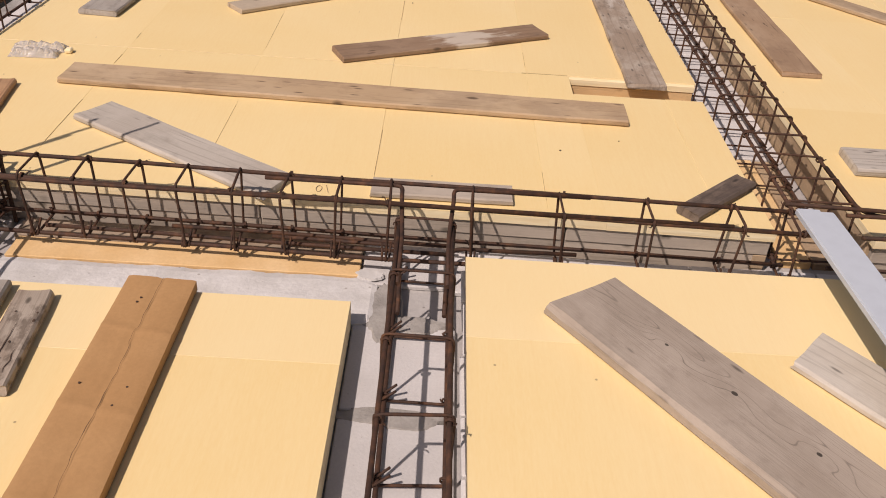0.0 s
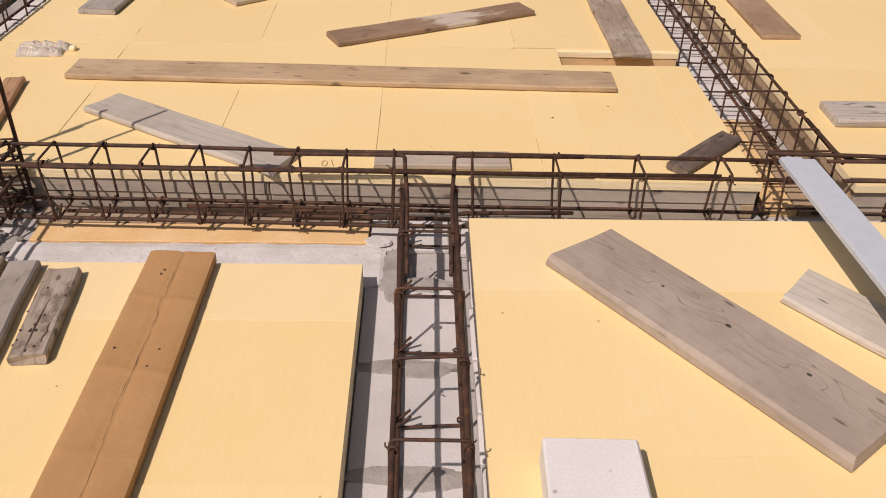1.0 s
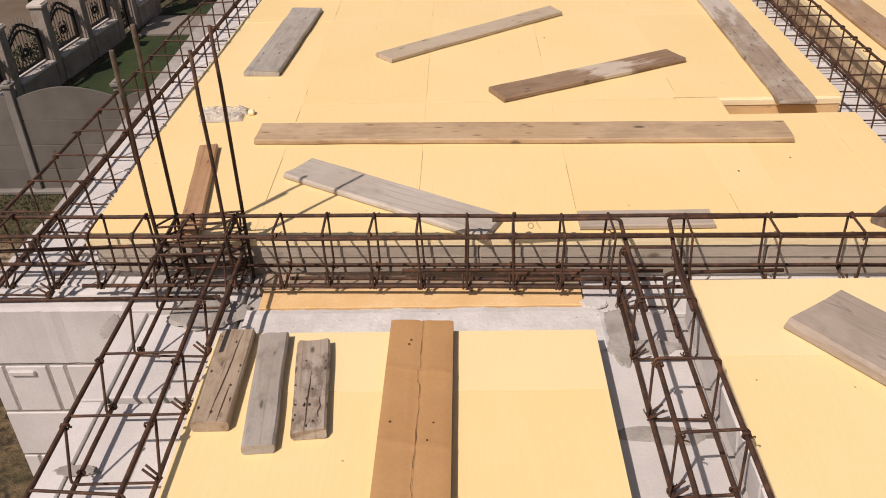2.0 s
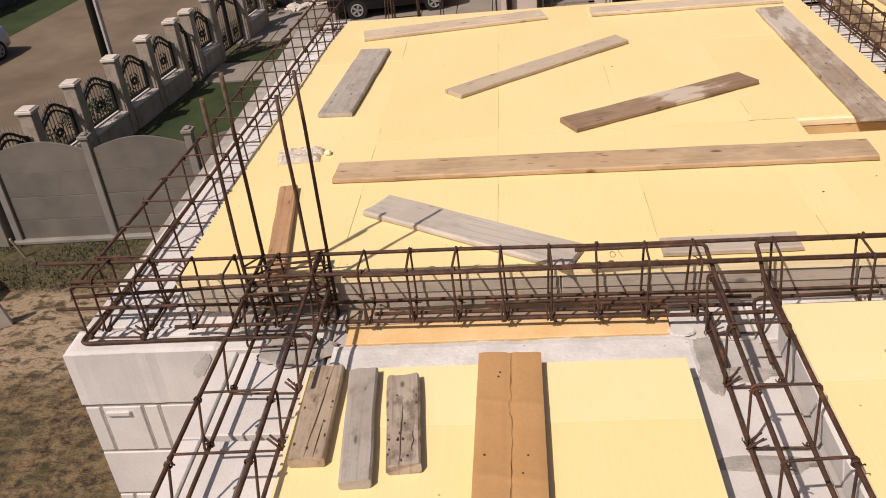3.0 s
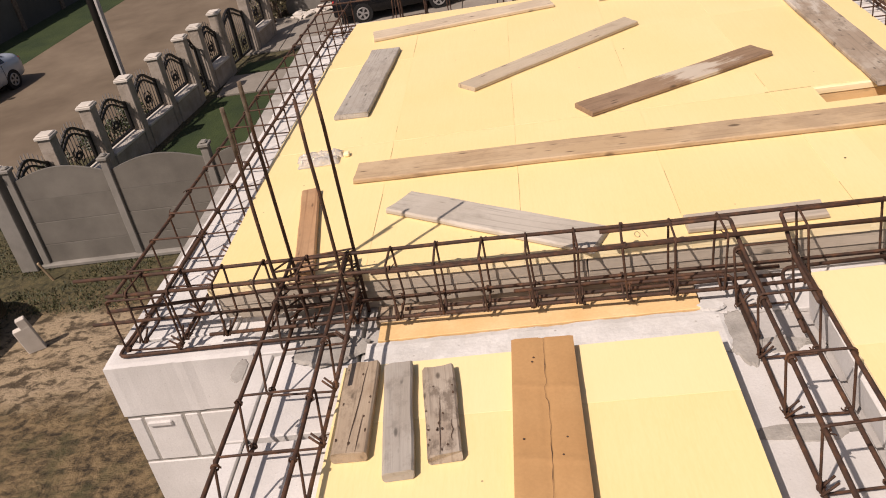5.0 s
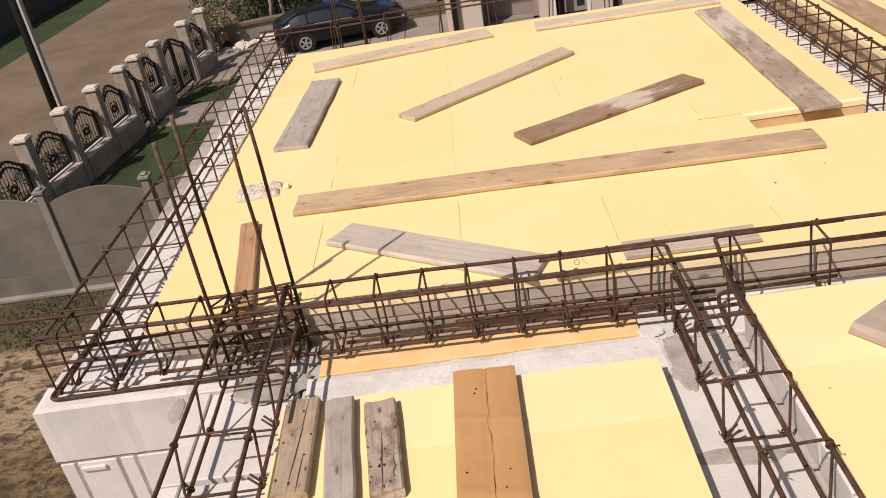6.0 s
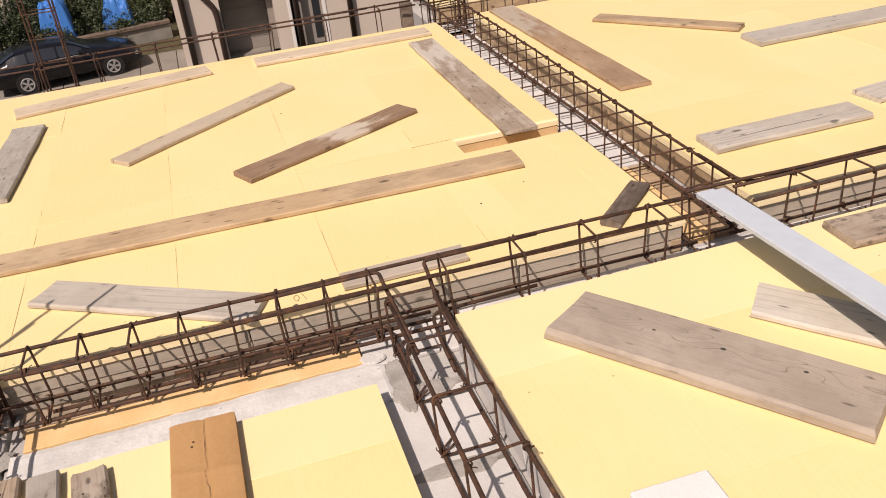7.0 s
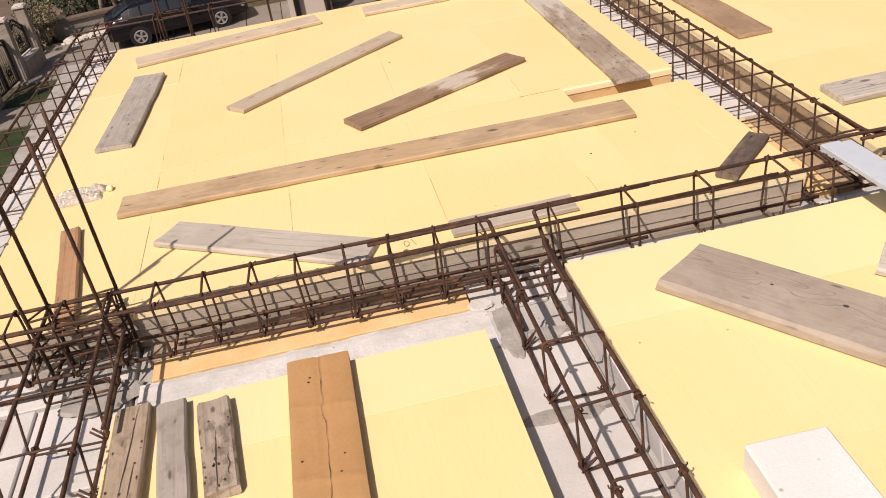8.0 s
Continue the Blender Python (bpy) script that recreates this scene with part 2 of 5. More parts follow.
WOOD_WORN = make_wood("brown_wood_with_pale_wear", (0.14, 0.085, 0.05), (0.27, 0.175, 0.105), (0.38, 0.27, 0.18), (0.20, 0.125, 0.075), 0.5, worn=(0.10, 0.28, (0.60, 0.53, 0.43)))
WOOD_DARK = make_wood("dark_wet_wood", (0.06, 0.045, 0.035), (0.18, 0.13, 0.095), (0.34, 0.27, 0.205), (0.08, 0.06, 0.048), 0.65, spotted=0.5)
WOOD_FORM = make_wood("formwork_wood", (0.25, 0.21, 0.16), (0.42, 0.36, 0.29), (0.53, 0.47, 0.39), (0.32, 0.28, 0.23), 0.35)
WOOD_DIRTY = make_wood("cement_spotted_wood", (0.19, 0.145, 0.105), (0.37, 0.305, 0.235), (0.49, 0.425, 0.35), (0.25, 0.175, 0.12), 0.5, spotted=1.0)
WOOD_SQUARED = make_wood("brown_squared_timber", (0.16, 0.115, 0.075), (0.32, 0.245, 0.17), (0.42, 0.34, 0.255), (0.24, 0.165, 0.105), 0.5, spotted=0.5)
WOOD_STAINED = make_wood("stained_grey_wood", (0.21, 0.16, 0.115), (0.41, 0.34, 0.265), (0.53, 0.465, 0.385), (0.27, 0.19, 0.125), 0.55, spotted=0.6, worn=(-0.55, 0.5, (0.56, 0.51, 0.44)))
WOOD_KNOTTY = make_wood("knotty_grey_wood", (0.19, 0.153, 0.118), (0.355, 0.30, 0.243), (0.46, 0.395, 0.325), (0.26, 0.21, 0.16), 0.35, ((-0.19, 0.025, 0.8), (0.03, 0.030, 1.25), (0.27, 0.035, 1.0)))
WOOD_OFFCUT = make_wood("dark_grey_timber", (0.19, 0.168, 0.14), (0.355, 0.325, 0.285), (0.46, 0.425, 0.375), (0.28, 0.24, 0.195), 0.45, spotted=0.3)
WOOD_RED = make_wood("reddish_wood", (0.26, 0.13, 0.06), (0.46, 0.26, 0.13), (0.57, 0.37, 0.21), (0.34, 0.20, 0.11), 0.3)
CARD = make_mottled("brown_cardboard", (0.43, 0.235, 0.090), (0.49, 0.28, 0.115), 5, 0.8, bump=0.2, distance=0.004)
CRACK = make_mottled("dark_gap", (0.06, 0.035, 0.02), (0.09, 0.05, 0.03), 8)
RUST = make_rust()
AAC = make_mottled("aerated_concrete", (0.57, 0.545, 0.51), (0.73, 0.705, 0.67), 3, 0.92, (0.45, 0.42, 0.39), 38, 0.5, 130, 0.004, 0.10)
AAC_CLEAN = make_mottled("fresh_aerated_concrete", (0.69, 0.675, 0.635), (0.77, 0.755, 0.72), 3, 0.92, (0.33, 0.30, 0.26), 16, 0.4, 130, 0.004)
CRUST = make_mottled("dried_cement_crust", (0.075, 0.052, 0.034), (0.17, 0.13, 0.09), 40, 0.95, bump=0.6, fine=180)
POURED = make_mottled("poured_concrete", (0.54, 0.52, 0.48), (0.70, 0.68, 0.64), 9, 0.93, (0.30, 0.27, 0.23), 17, 0.7, 70, 0.006)
MORTAR = make_mottled("grey_mortar", (0.27, 0.25, 0.22), (0.42, 0.392, 0.35), 14, 0.95, bump=0.7, distance=0.008)
CONCRETE = make_mottled("pale_concrete", (0.40, 0.375, 0.35), (0.53, 0.505, 0.47), 3, 0.92, (0.24, 0.22, 0.2), 18, 0.4, vary=0.1)
FENCE_GREY = make_mottled("precast_concrete", (0.125, 0.113, 0.094), (0.195, 0.178, 0.150), 1.6, 0.92, bump=0.3, vary=0.12)
PROFILE = make_sheet("white_coated_sheet", (0.54, 0.585, 0.62), 0.34)
FOIL = make_sheet("clear_plastic_wrap", (0.80, 0.77, 0.72), 0.22, 0.55)
GROUND = make_ground()
ROAD = make_mottled("compacted_gravel", (0.105, 0.074, 0.045), (0.195, 0.148, 0.099), 0.35, 0.95, bump=0.5, fine=2.2, distance=0.03)
GRASS = make_mottled("mown_grass", (0.012, 0.026, 0.003), (0.034, 0.052, 0.009), 0.9, 0.9, bump=0.8, fine=14, distance=0.05)
POST_GREY = make_mottled("grey_concrete_post", (0.19, 0.175, 0.15), (0.27, 0.25, 0.22), 3, 0.9)
PAVING = make_mottled("grey_paving", (0.19, 0.165, 0.135), (0.27, 0.24, 0.20), 1.1, 0.92, bump=0.4, fine=8)
STONE = make_mottled("stone_cladding", (0.27, 0.225, 0.175), (0.41, 0.35, 0.29), 3.5, 0.9, bump=0.8, fine=16, distance=0.03)
CAP = make_mottled("pale_cap_stone", (0.50, 0.45, 0.385), (0.62, 0.57, 0.50), 4, 0.9)
STUCCO = make_mottled("beige_stucco", (0.56, 0.475, 0.395), (0.62, 0.53, 0.45), 0.6, 0.93, bump=0.3, fine=40)
WHITE = make_mottled("white_trim", (0.70, 0.66, 0.61), (0.77, 0.74, 0.69), 3, 0.8, bump=0.1)
RECESS = make_mottled("grey_door_leaf", (0.25, 0.215, 0.185), (0.31, 0.27, 0.235), 1.5, 0.8, bump=0.15)
PIPE = make_sheet("dark_brown_pipe", (0.045, 0.028, 0.022), 0.45)
IRON = make_sheet("black_iron", (0.014, 0.012, 0.011), 0.5)
# pickets, a paler grey than the black frames
PICKET = make_sheet("grey_iron", (0.13, 0.115, 0.10), 0.6)
SILVER = make_paint("silver_paint", (0.40, 0.44, 0.49), 0.25)
BLACK = make_paint("black_paint", (0.006, 0.006, 0.008), 0.0, 0.20)
GLASS = make_glass("dark_glass", (0.02, 0.024, 0.03))
TYRE = make_sheet("rubber", (0.013, 0.0125, 0.012), 0.85)
RIM = make_sheet("alloy", (0.30, 0.285, 0.27), 0.35)
LAMP_RED = make_sheet("red_lens", (0.42, 0.03, 0.025), 0.25)
TARP = make_sheet("blue_tarpaulin", (0.04, 0.18, 0.52), 0.5)
LEAF = make_leaf("leaves", (0.010, 0.022, 0.004), (0.050, 0.066, 0.015))
LEAF_WEED = make_leaf("weed_leaves", (0.026, 0.030, 0.008), (0.075, 0.078, 0.024))
LEAF_DRY = make_leaf("dry_leaves", (0.10, 0.085, 0.035), (0.24, 0.20, 0.10))
# the far wall's shade is put into this darker grey
FAR_WALL = make_mottled("shade_toned_far_wall", (0.075, 0.072, 0.062), (0.115, 0.108, 0.095), 0.8, 0.95, vary=0.15)
BARK = make_mottled("bark", (0.10, 0.07, 0.05), (0.19, 0.145, 0.11), 12, 0.95, bump=0.9)
INK = make_sheet("pencil_marks", (0.30, 0.21, 0.13), 0.8)


# ---- builders ----
def link_mesh(name, bm, material):
    me = bpy.data.meshes.new(name)
    bm.to_mesh(me)
    bm.free()
    for mt in (material if isinstance(material, (list, tuple)) else [material]):
        me.materials.append(mt)
    return new(name, me)


def part(name, bm, material, parent, label="", at=None):
    ob = link_mesh(name, bm, material)
    ob.parent = parent
    if at is not None:
        ob.matrix_local = at
    if label:
        ob["label"] = label
    return ob


def share(name, mesh, parent, at):
    ob = new(name, mesh)
    ob.parent = parent
    ob.matrix_local = at
    return ob


def thing(name, label, category, at=None, group="", kind=""):
    ob = new(name)
    ob.empty_display_size = 0.1
    if at is not None:
        ob.matrix_world = at
    return tagged(ob, label, category, group, kind)


def box(bm, x0, x1, y0, y1, z0, z1, bevel=0.0, slot=0):
    v = [bm.verts.new((x, y, z)) for z in (z0, z1) for y in (y0, y1) for x in (x0, x1)]
    fs = [bm.faces.new([v[i] for i in q]) for q in ((0, 2, 3, 1), (4, 5, 7, 6), (0, 1, 5, 4), (1, 3, 7, 5), (3, 2, 6, 7), (2, 0, 4, 6))]
    for f in fs:
        f.material_index = slot
    if bevel:
        bmesh.ops.bevel(bm, geom=list({e for f in fs for e in f.edges}), offset=bevel, segments=1, affect="EDGES", profile=0.6)
    return fs


def boxed(*a, bevel=0.0):
    bm = bmesh.new()
    box(bm, *a, bevel=bevel)
    return bm


def fillet(pts, r, n=3, closed=False):
    """Rounds the corners of a polyline."""
    pts = [Vector(p) for p in pts]
    out, k = [], len(pts)
    for i, p in enumerate(pts):
        if not closed and i in (0, k - 1):
            out.append(p)
            continue
        a, b = (pts[i - 1] - p), (pts[(i + 1) % k] - p)
        rr = min(r, a.length * 0.45, b.length * 0.45)
        s, e = p + a.normalized() * rr, p + b.normalized() * rr
        for j in range(n + 1):
            t = j / n
            out.append((1 - t) ** 2 * s + 2 * t * (1 - t) * p + t * t * e)
    return out


def tube(bm, pts, r, sides=6, closed=False):
    pts = [Vector(p) for p in pts]
    n, rings, ref = len(pts), [], None
    for i, p in enumerate(pts):
        a = pts[i - 1] if (i or closed) else p
        b = pts[(i + 1) % n] if (i < n - 1 or closed) else p
        d = (b - a).normalized()
        if ref is None:
            ref = d.orthogonal().normalized()
        ref = (ref - d * ref.dot(d)).normalized()
        s = d.cross(ref)
        rr = r[i] if isinstance(r, list) else r
        rings.append([bm.verts.new(p + (ref * math.cos(q) + s * math.sin(q)) * rr) for q in (2 * math.pi * j / sides for j in range(sides))])
    for i in range(n if closed else n - 1):
        A, B = rings[i], rings[(i + 1) % n]
        for j in range(sides):
            f = bm.faces.new((A[j], A[(j + 1) % sides], B[(j + 1) % sides], B[j]))
            f.smooth = True
    if not closed:
        bm.faces.new(rings[0][::-1])
        bm.faces.new(rings[-1])
    return bm


def tubed(pts, r, sides=6, closed=False):
    return tube(bmesh.new(), pts, r, sides, closed)


def wobble(a, b, n, amount, rng):
    """A line from a to b, slightly bent, as loose steel lies."""
    a, b = Vector(a), Vector(b)
    out = []
    for i in range(n + 1):
        k = Vector([rng.uniform(-amount, amount) for _ in range(3)]) if 0 < i < n else Vector()
        out.append(a.lerp(b, i / n) + k)
    return out


def prism(outline, y0, y1, inset=0.0):
    """Extrudes an outline (x, z) along y."""
    bm = bmesh.new()
    a = [bm.verts.new((x, y0, z)) for x, z in outline]
    b = [bm.verts.new((x, y1, z)) for x, z in outline]
    n = len(a)
    for i in range(n):
        bm.faces.new((a[i], a[(i + 1) % n], b[(i + 1) % n], b[i]))
    bm.faces.new(a[::-1])
    bm.faces.new(b)
    bmesh.ops.recalc_face_normals(bm, faces=bm.faces[:])
    return bm


# ---- the roof slab: floors, walls ----
GZ = -5.7
rng = random.Random(5)


def front_edge(x):
    return 0.3115 - 0.0205 * x


def west_edge(y):
    return -2.075 + 0.00266 * y ** 3


def foam_panel(parent, x0, x1, ya, yb, y1, top, thick=0.032, gap=0.0003, skin=None):
    """One foam board; its front edge may run from ya to yb."""
    z1 = top - rng.uniform(0.0, 0.0018)
    x0, x1, y1 = x0 + gap, x1 - gap * rng.uniform(0.2, 1.0), y1 - gap * rng.uniform(0.2, 0.8)
    bm = bmesh.new()
    cx, cy = (x0 + x1) / 2, (ya + yb + 2 * y1) / 4
    c = [(x0, ya + gap), (x1, yb + gap), (x1, y1), (x0, y1)]
    if x0 < -2.0:
        c = [(west_edge(ya), ya + gap), (x1, yb + gap), (x1, y1), (west_edge(y1), y1)]
    e = 0.0004
    low = [bm.verts.new((x - cx, y - cy, -thick)) for x, y in c]
    mid = [bm.verts.new((x - cx, y - cy, -e)) for x, y in c]
    up = [bm.verts.new((x - cx - math.copysign(e, x - cx), y - cy - math.copysign(e, y - cy), 0)) for x, y in c]
    bm.faces.new(up)
    bm.faces.new(low[::-1])
    for a, b, slot in ((low, mid, 1), (mid, up, 0)):
        for i in range(4):
            f = bm.faces.new((a[i], a[(i + 1) % 4], b[(i + 1) % 4], b[i]))
            f.material_index = slot
    return part("insulation_panel", bm, (skin or XPS, XPS_SIDE), parent, at=Matrix.Translation((cx, cy, z1)))


def core(parent, *a, material=None, name="slab_core"):
    return part(name, boxed(*a), material or CONCRETE, parent)


floor_1 = thing("floor_1", "pale yellow rigid foam insulation boards over a concrete slab", "floor", kind="structure")
core(floor_1, -1.99, 1.06, 0.41, 1.335, -0.168, -0.036)
core(floor_1, -1.99, 0.548, 1.337, 1.548, -0.168, -0.036)
core(floor_1, -1.99, 1.06, 1.55, 2.8, -0.168, -0.036)
core(floor_1, -1.93, 1.06, 2.801, 3.72, -0.168, -0.036)
xs = [-2.055, -1.45, -0.85, -0.25, 0.355, 0.955, 1.122]
for x0, x1 in zip(xs, xs[1:]):
    back = 1.545
    x2 = x1 + 0.016 if x1 > 1 else x1
    if x0 >= 0.955:
        foam_panel(floor_1, x0, x1, front_edge(x0), front_edge(x1), 1.352, 0)
    elif x0 >= 0.355:
        foam_panel(floor_1, x0, 0.55, front_edge(x0), front_edge(0.55), back, 0)
        foam_panel(floor_1, 0.55, x1, front_edge(0.55), front_edge(x1), 1.352, 0)
    else:
        foam_panel(floor_1, x0, x1, front_edge(x0), front_edge(x1), back, 0)
    foam_panel(floor_1, x0, x2, 1.55, 1.55, 2.8, 0)
    foam_panel(floor_1, x0, x2, 2.8, 2.8, 3.75, 0)


HOLES = [(0.44, 0.80, 0.005), (0.683, 0.912, 0.003), (-0.205, 2.425, 0.004)]


def slit(parent, x, y0, y1, lean=0.0, wide=0.0012):
    """A thin strip, gap shade in its colour, where two foam boards stand a little apart."""
    L = y1 - y0
    bm = boxed(-wide / 2, wide / 2, -L / 2, L / 2, -0.004, 0.0007)
    part("open_joint", bm, SLIT, parent, at=pose(x, (y0 + y1) / 2, 0, 0, 0, lean))


for x, y0, y1 in ((-1.45, 1.36, 1.46), (-1.45, 1.66, 1.73), (-0.85, 0.60, 1.02), (-0.85, 1.64, 2.12), (-0.85, 2.86, 2.98), (-0.25, 0.52, 0.88), (-0.25, 2.15, 2.45), (0.355, 0.42, 0.62), (0.355, 1.62, 1.80), (-1.45, 2.9, 3.1), (-1.45, 0.62, 0.98)):
    slit(floor_1, x, y0, y1, rng.uniform(-0.4, 0.4))
for x, y, r in HOLES:
    bm = bmesh.new()
    bmesh.ops.create_cone(bm, cap_ends=True, segments=9, radius1=r, radius2=r * 0.8, depth=0.002)
    part("screw_hole", bm, CRACK, floor_1, "small dark screw hole", at=pose(x, y, 0.0004))
part("open_joint", boxed(0.335, 0.545, 1.5465, 1.5485, -0.004, 0.0007), SLIT, floor_1)


def formwork(parent, a, b, z0, z1, thick=0.024, material=None):
    """An upright board between two plan points, its face to the right of a-b."""
    a, b = Vector((*a, 0)), Vector((*b, 0))
    L = (b - a).length
    bm = boxed(0, L, 0, thick, 0, z1 - z0, bevel=0.003)
    m = Matrix.Translation((a.x, a.y, z0)) @ Matrix.Rotation(math.atan2(b.y - a.y, b.x - a.x), 4, "Z")
    return part("formwork_board", bm, material or WOOD_FORM, parent, at=m)


xf = [-2.045, -0.62, 0.42, 1.119]
for x0, x1 in zip(xf, xf[1:]):
    formwork(floor_1, (x0, front_edge(x0) + 0.008), (x1 - 0.004, front_edge(x1) + 0.008), -0.092, -0.034)
    formwork(floor_1, (x0 + 0.001, front_edge(x0) + 0.013), (x1 - 0.001, front_edge(x1) + 0.013), -0.168, -0.093)
for x, y0, y1 in ((1.117, 0.322, 1.35), (1.132, 1.56, 2.7), (1.132, 2.71, 3.78)):
    formwork(floor_1, (x, y0), (x, y1), -0.166, -0.034)
for y0, y1 in ((0.40, 1.545), (1.555, 2.79), (2.805, 3.74)):
    formwork(floor_1, (west_edge(y1) + 0.006, y1), (west_edge(y0) + 0.006, y0), -0.148, -0.034)
part("notch_lining", boxed(0.552, 1.130, 1.526, 1.548, -0.036, -0.006, bevel=0.002), XPS_SIDE, floor_1)
part("notch_lining", boxed(0.552, 1.128, 1.530, 1.548, -0.16, -0.038, bevel=0.002), WOOD_PINE, floor_1)
part("notch_bed", boxed(0.552, 1.112, 1.354, 1.529, -0.16, -0.12, bevel=0.002), WOOD_PINE, floor_1)
part("end_block", boxed(1.070, 1.116, 0.298, 0.312, -0.150, -0.095, bevel=0.002), WOOD_TAN, floor_1)

floor_2 = thing("floor_2", "yellow foam insulation boards over the neighbouring slab", "floor", kind="structure")
core(floor_2, 1.49, 6.45, 0.40, 3.76, -0.168, -0.056)
xs = [1.455, 1.95, 2.55, 3.15, 3.75, 4.35, 4.95, 5.55, 6.5]
for x0, x1 in zip(xs, xs[1:]):
    for y0, y1 in ((0.285, 1.35), (1.35, 2.6), (2.6, 3.80)):
        foam_panel(floor_2, x0, x1, y0, y0, y1, 0, 0.03)
for y0, y1 in ((0.33, 1.6), (1.61, 2.9), (2.91, 3.78)):
    formwork(floor_2, (1.459, y1), (1.459, y0), -0.166, -0.032, material=WOOD_TAN)
for x0, x1 in ((1.47, 2.6), (2.61, 4.0), (4.01, 6.4)):
    formwork(floor_2, (x0, 0.30), (x1, 0.30), -0.10, -0.032)
    formwork(floor_2, (x0 + 0.01, 0.308), (x1, 0.308), -0.166, -0.103)
    formwork(floor_2, (x1, 3.79), (x0, 3.79), -0.166, -0.032)

floor_3 = thing("floor_3", "yellow foam insulation boards laid to the edge of the beam channel", "floor", kind="structure")
core(floor_3, 0.12, 6.45, -5.0, 0.0, -0.168, -0.036)
ys = [-5.0, -4.0, -3.4, -2.8, -2.2, -1.6, -0.96, -0.335, 0.047]
for x0, x1 in ((0.073, 1.32), (1.32, 2.57), (2.57, 3.82), (3.82, 6.5)):
    for y0, y1 in zip(ys, ys[1:]):
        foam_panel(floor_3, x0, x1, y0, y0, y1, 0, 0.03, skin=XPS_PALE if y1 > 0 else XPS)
y = 0.03
while y > -4.8:
    L = rng.uniform(0.12, 0.24)
    bm = boxed(-0.016, 0.016, -L / 2 + 0.004, L / 2 - 0.004, -0.062, 0.062, bevel=0.004)
    part("edge_block", bm, AAC, floor_3, at=pose(0.084 + rng.uniform(-0.003, 0.003), y - L / 2, -0.098, 0, -5 + rng.uniform(-3, 3), rng.uniform(-1, 1)))
    y -= L
for i in range(9):
    bm = boxed(-0.22, 0.22, -0.014, 0.014, -0.06, 0.06, bevel=0.004)
    part("edge_block", bm, AAC, floor_3, at=pose(0.33 + 0.45 * i, 0.022, -0.098, 4, 0, rng.uniform(-0.5, 0.5)))

floor_4 = thing("floor_4", "thick yellow foam insulation boards on the lower slab", "floor", kind="structure")
ys = [-5.0, -4.0, -3.4, -2.8, -2.2, -1.6, -1.0, -0.415, -0.14]
for y0, y1 in zip(ys, ys[1:]):
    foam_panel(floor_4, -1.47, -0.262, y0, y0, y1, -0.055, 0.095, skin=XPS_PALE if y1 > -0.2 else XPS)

floor_5 = thing("floor_5", "yellow foam insulation boards beyond the far ring beam", "floor", kind="structure")
core(floor_5, 1.35, 6.45, 4.30, 5.15, -0.168, -0.032)
for x0, x1 in ((1.30, 2.5), (2.5, 3.75), (3.75, 5.0), (5.0, 6.5)):
    foam_panel(floor_5, x0, x1, 4.26, 4.26, 5.2, 0, 0.03)
    formwork(floor_5, (x0 + 0.004, 4.268), (x1 - 0.004, 4.268), -0.166, -0.031, material=WOOD_TAN)

# the structural deck under everything, and the walls that carry it
floor_6 = thing("floor_6", "rough grey concrete deck under the insulation", "floor", kind="structure")
core(floor_6, -1.46, 6.5, -5.0, 4.25, -0.42, -0.17, name="deck")
part("deck", boxed(1.25, 6.5, 4.25, 5.2, -0.42, -0.17), CONCRETE, floor_6)
part("deck", boxed(-1.96, -1.46, 0.50, 4.3, -0.42, -0.17), CONCRETE, floor_6)


def blocks(parent, spans, fixed, z0, z1, axis, depth, joint=0.006):
    """A course of aerated blocks along x (axis 0) or y (axis 1)."""
    for a, b in zip(spans, spans[1:]):
        L = b - a - joint
        if axis == 0:
            bm = boxed(-L / 2, L / 2, -depth / 2, depth / 2, 0, z1 - z0 - joint, bevel=0.004)
            at = pose((a + b) / 2, fixed + depth / 2 + rng.uniform(0, 0.003), z0)
        else:
            bm = boxed(-depth / 2, depth / 2, -L / 2, L / 2, 0, z1 - z0 - joint, bevel=0.004)
            at = pose(fixed + depth / 2, (a + b) / 2, z0 + rng.uniform(-0.002, 0.002), 0, rng.uniform(-0.4, 0.4), 0)
        part("block", bm, AAC, parent, at=at)


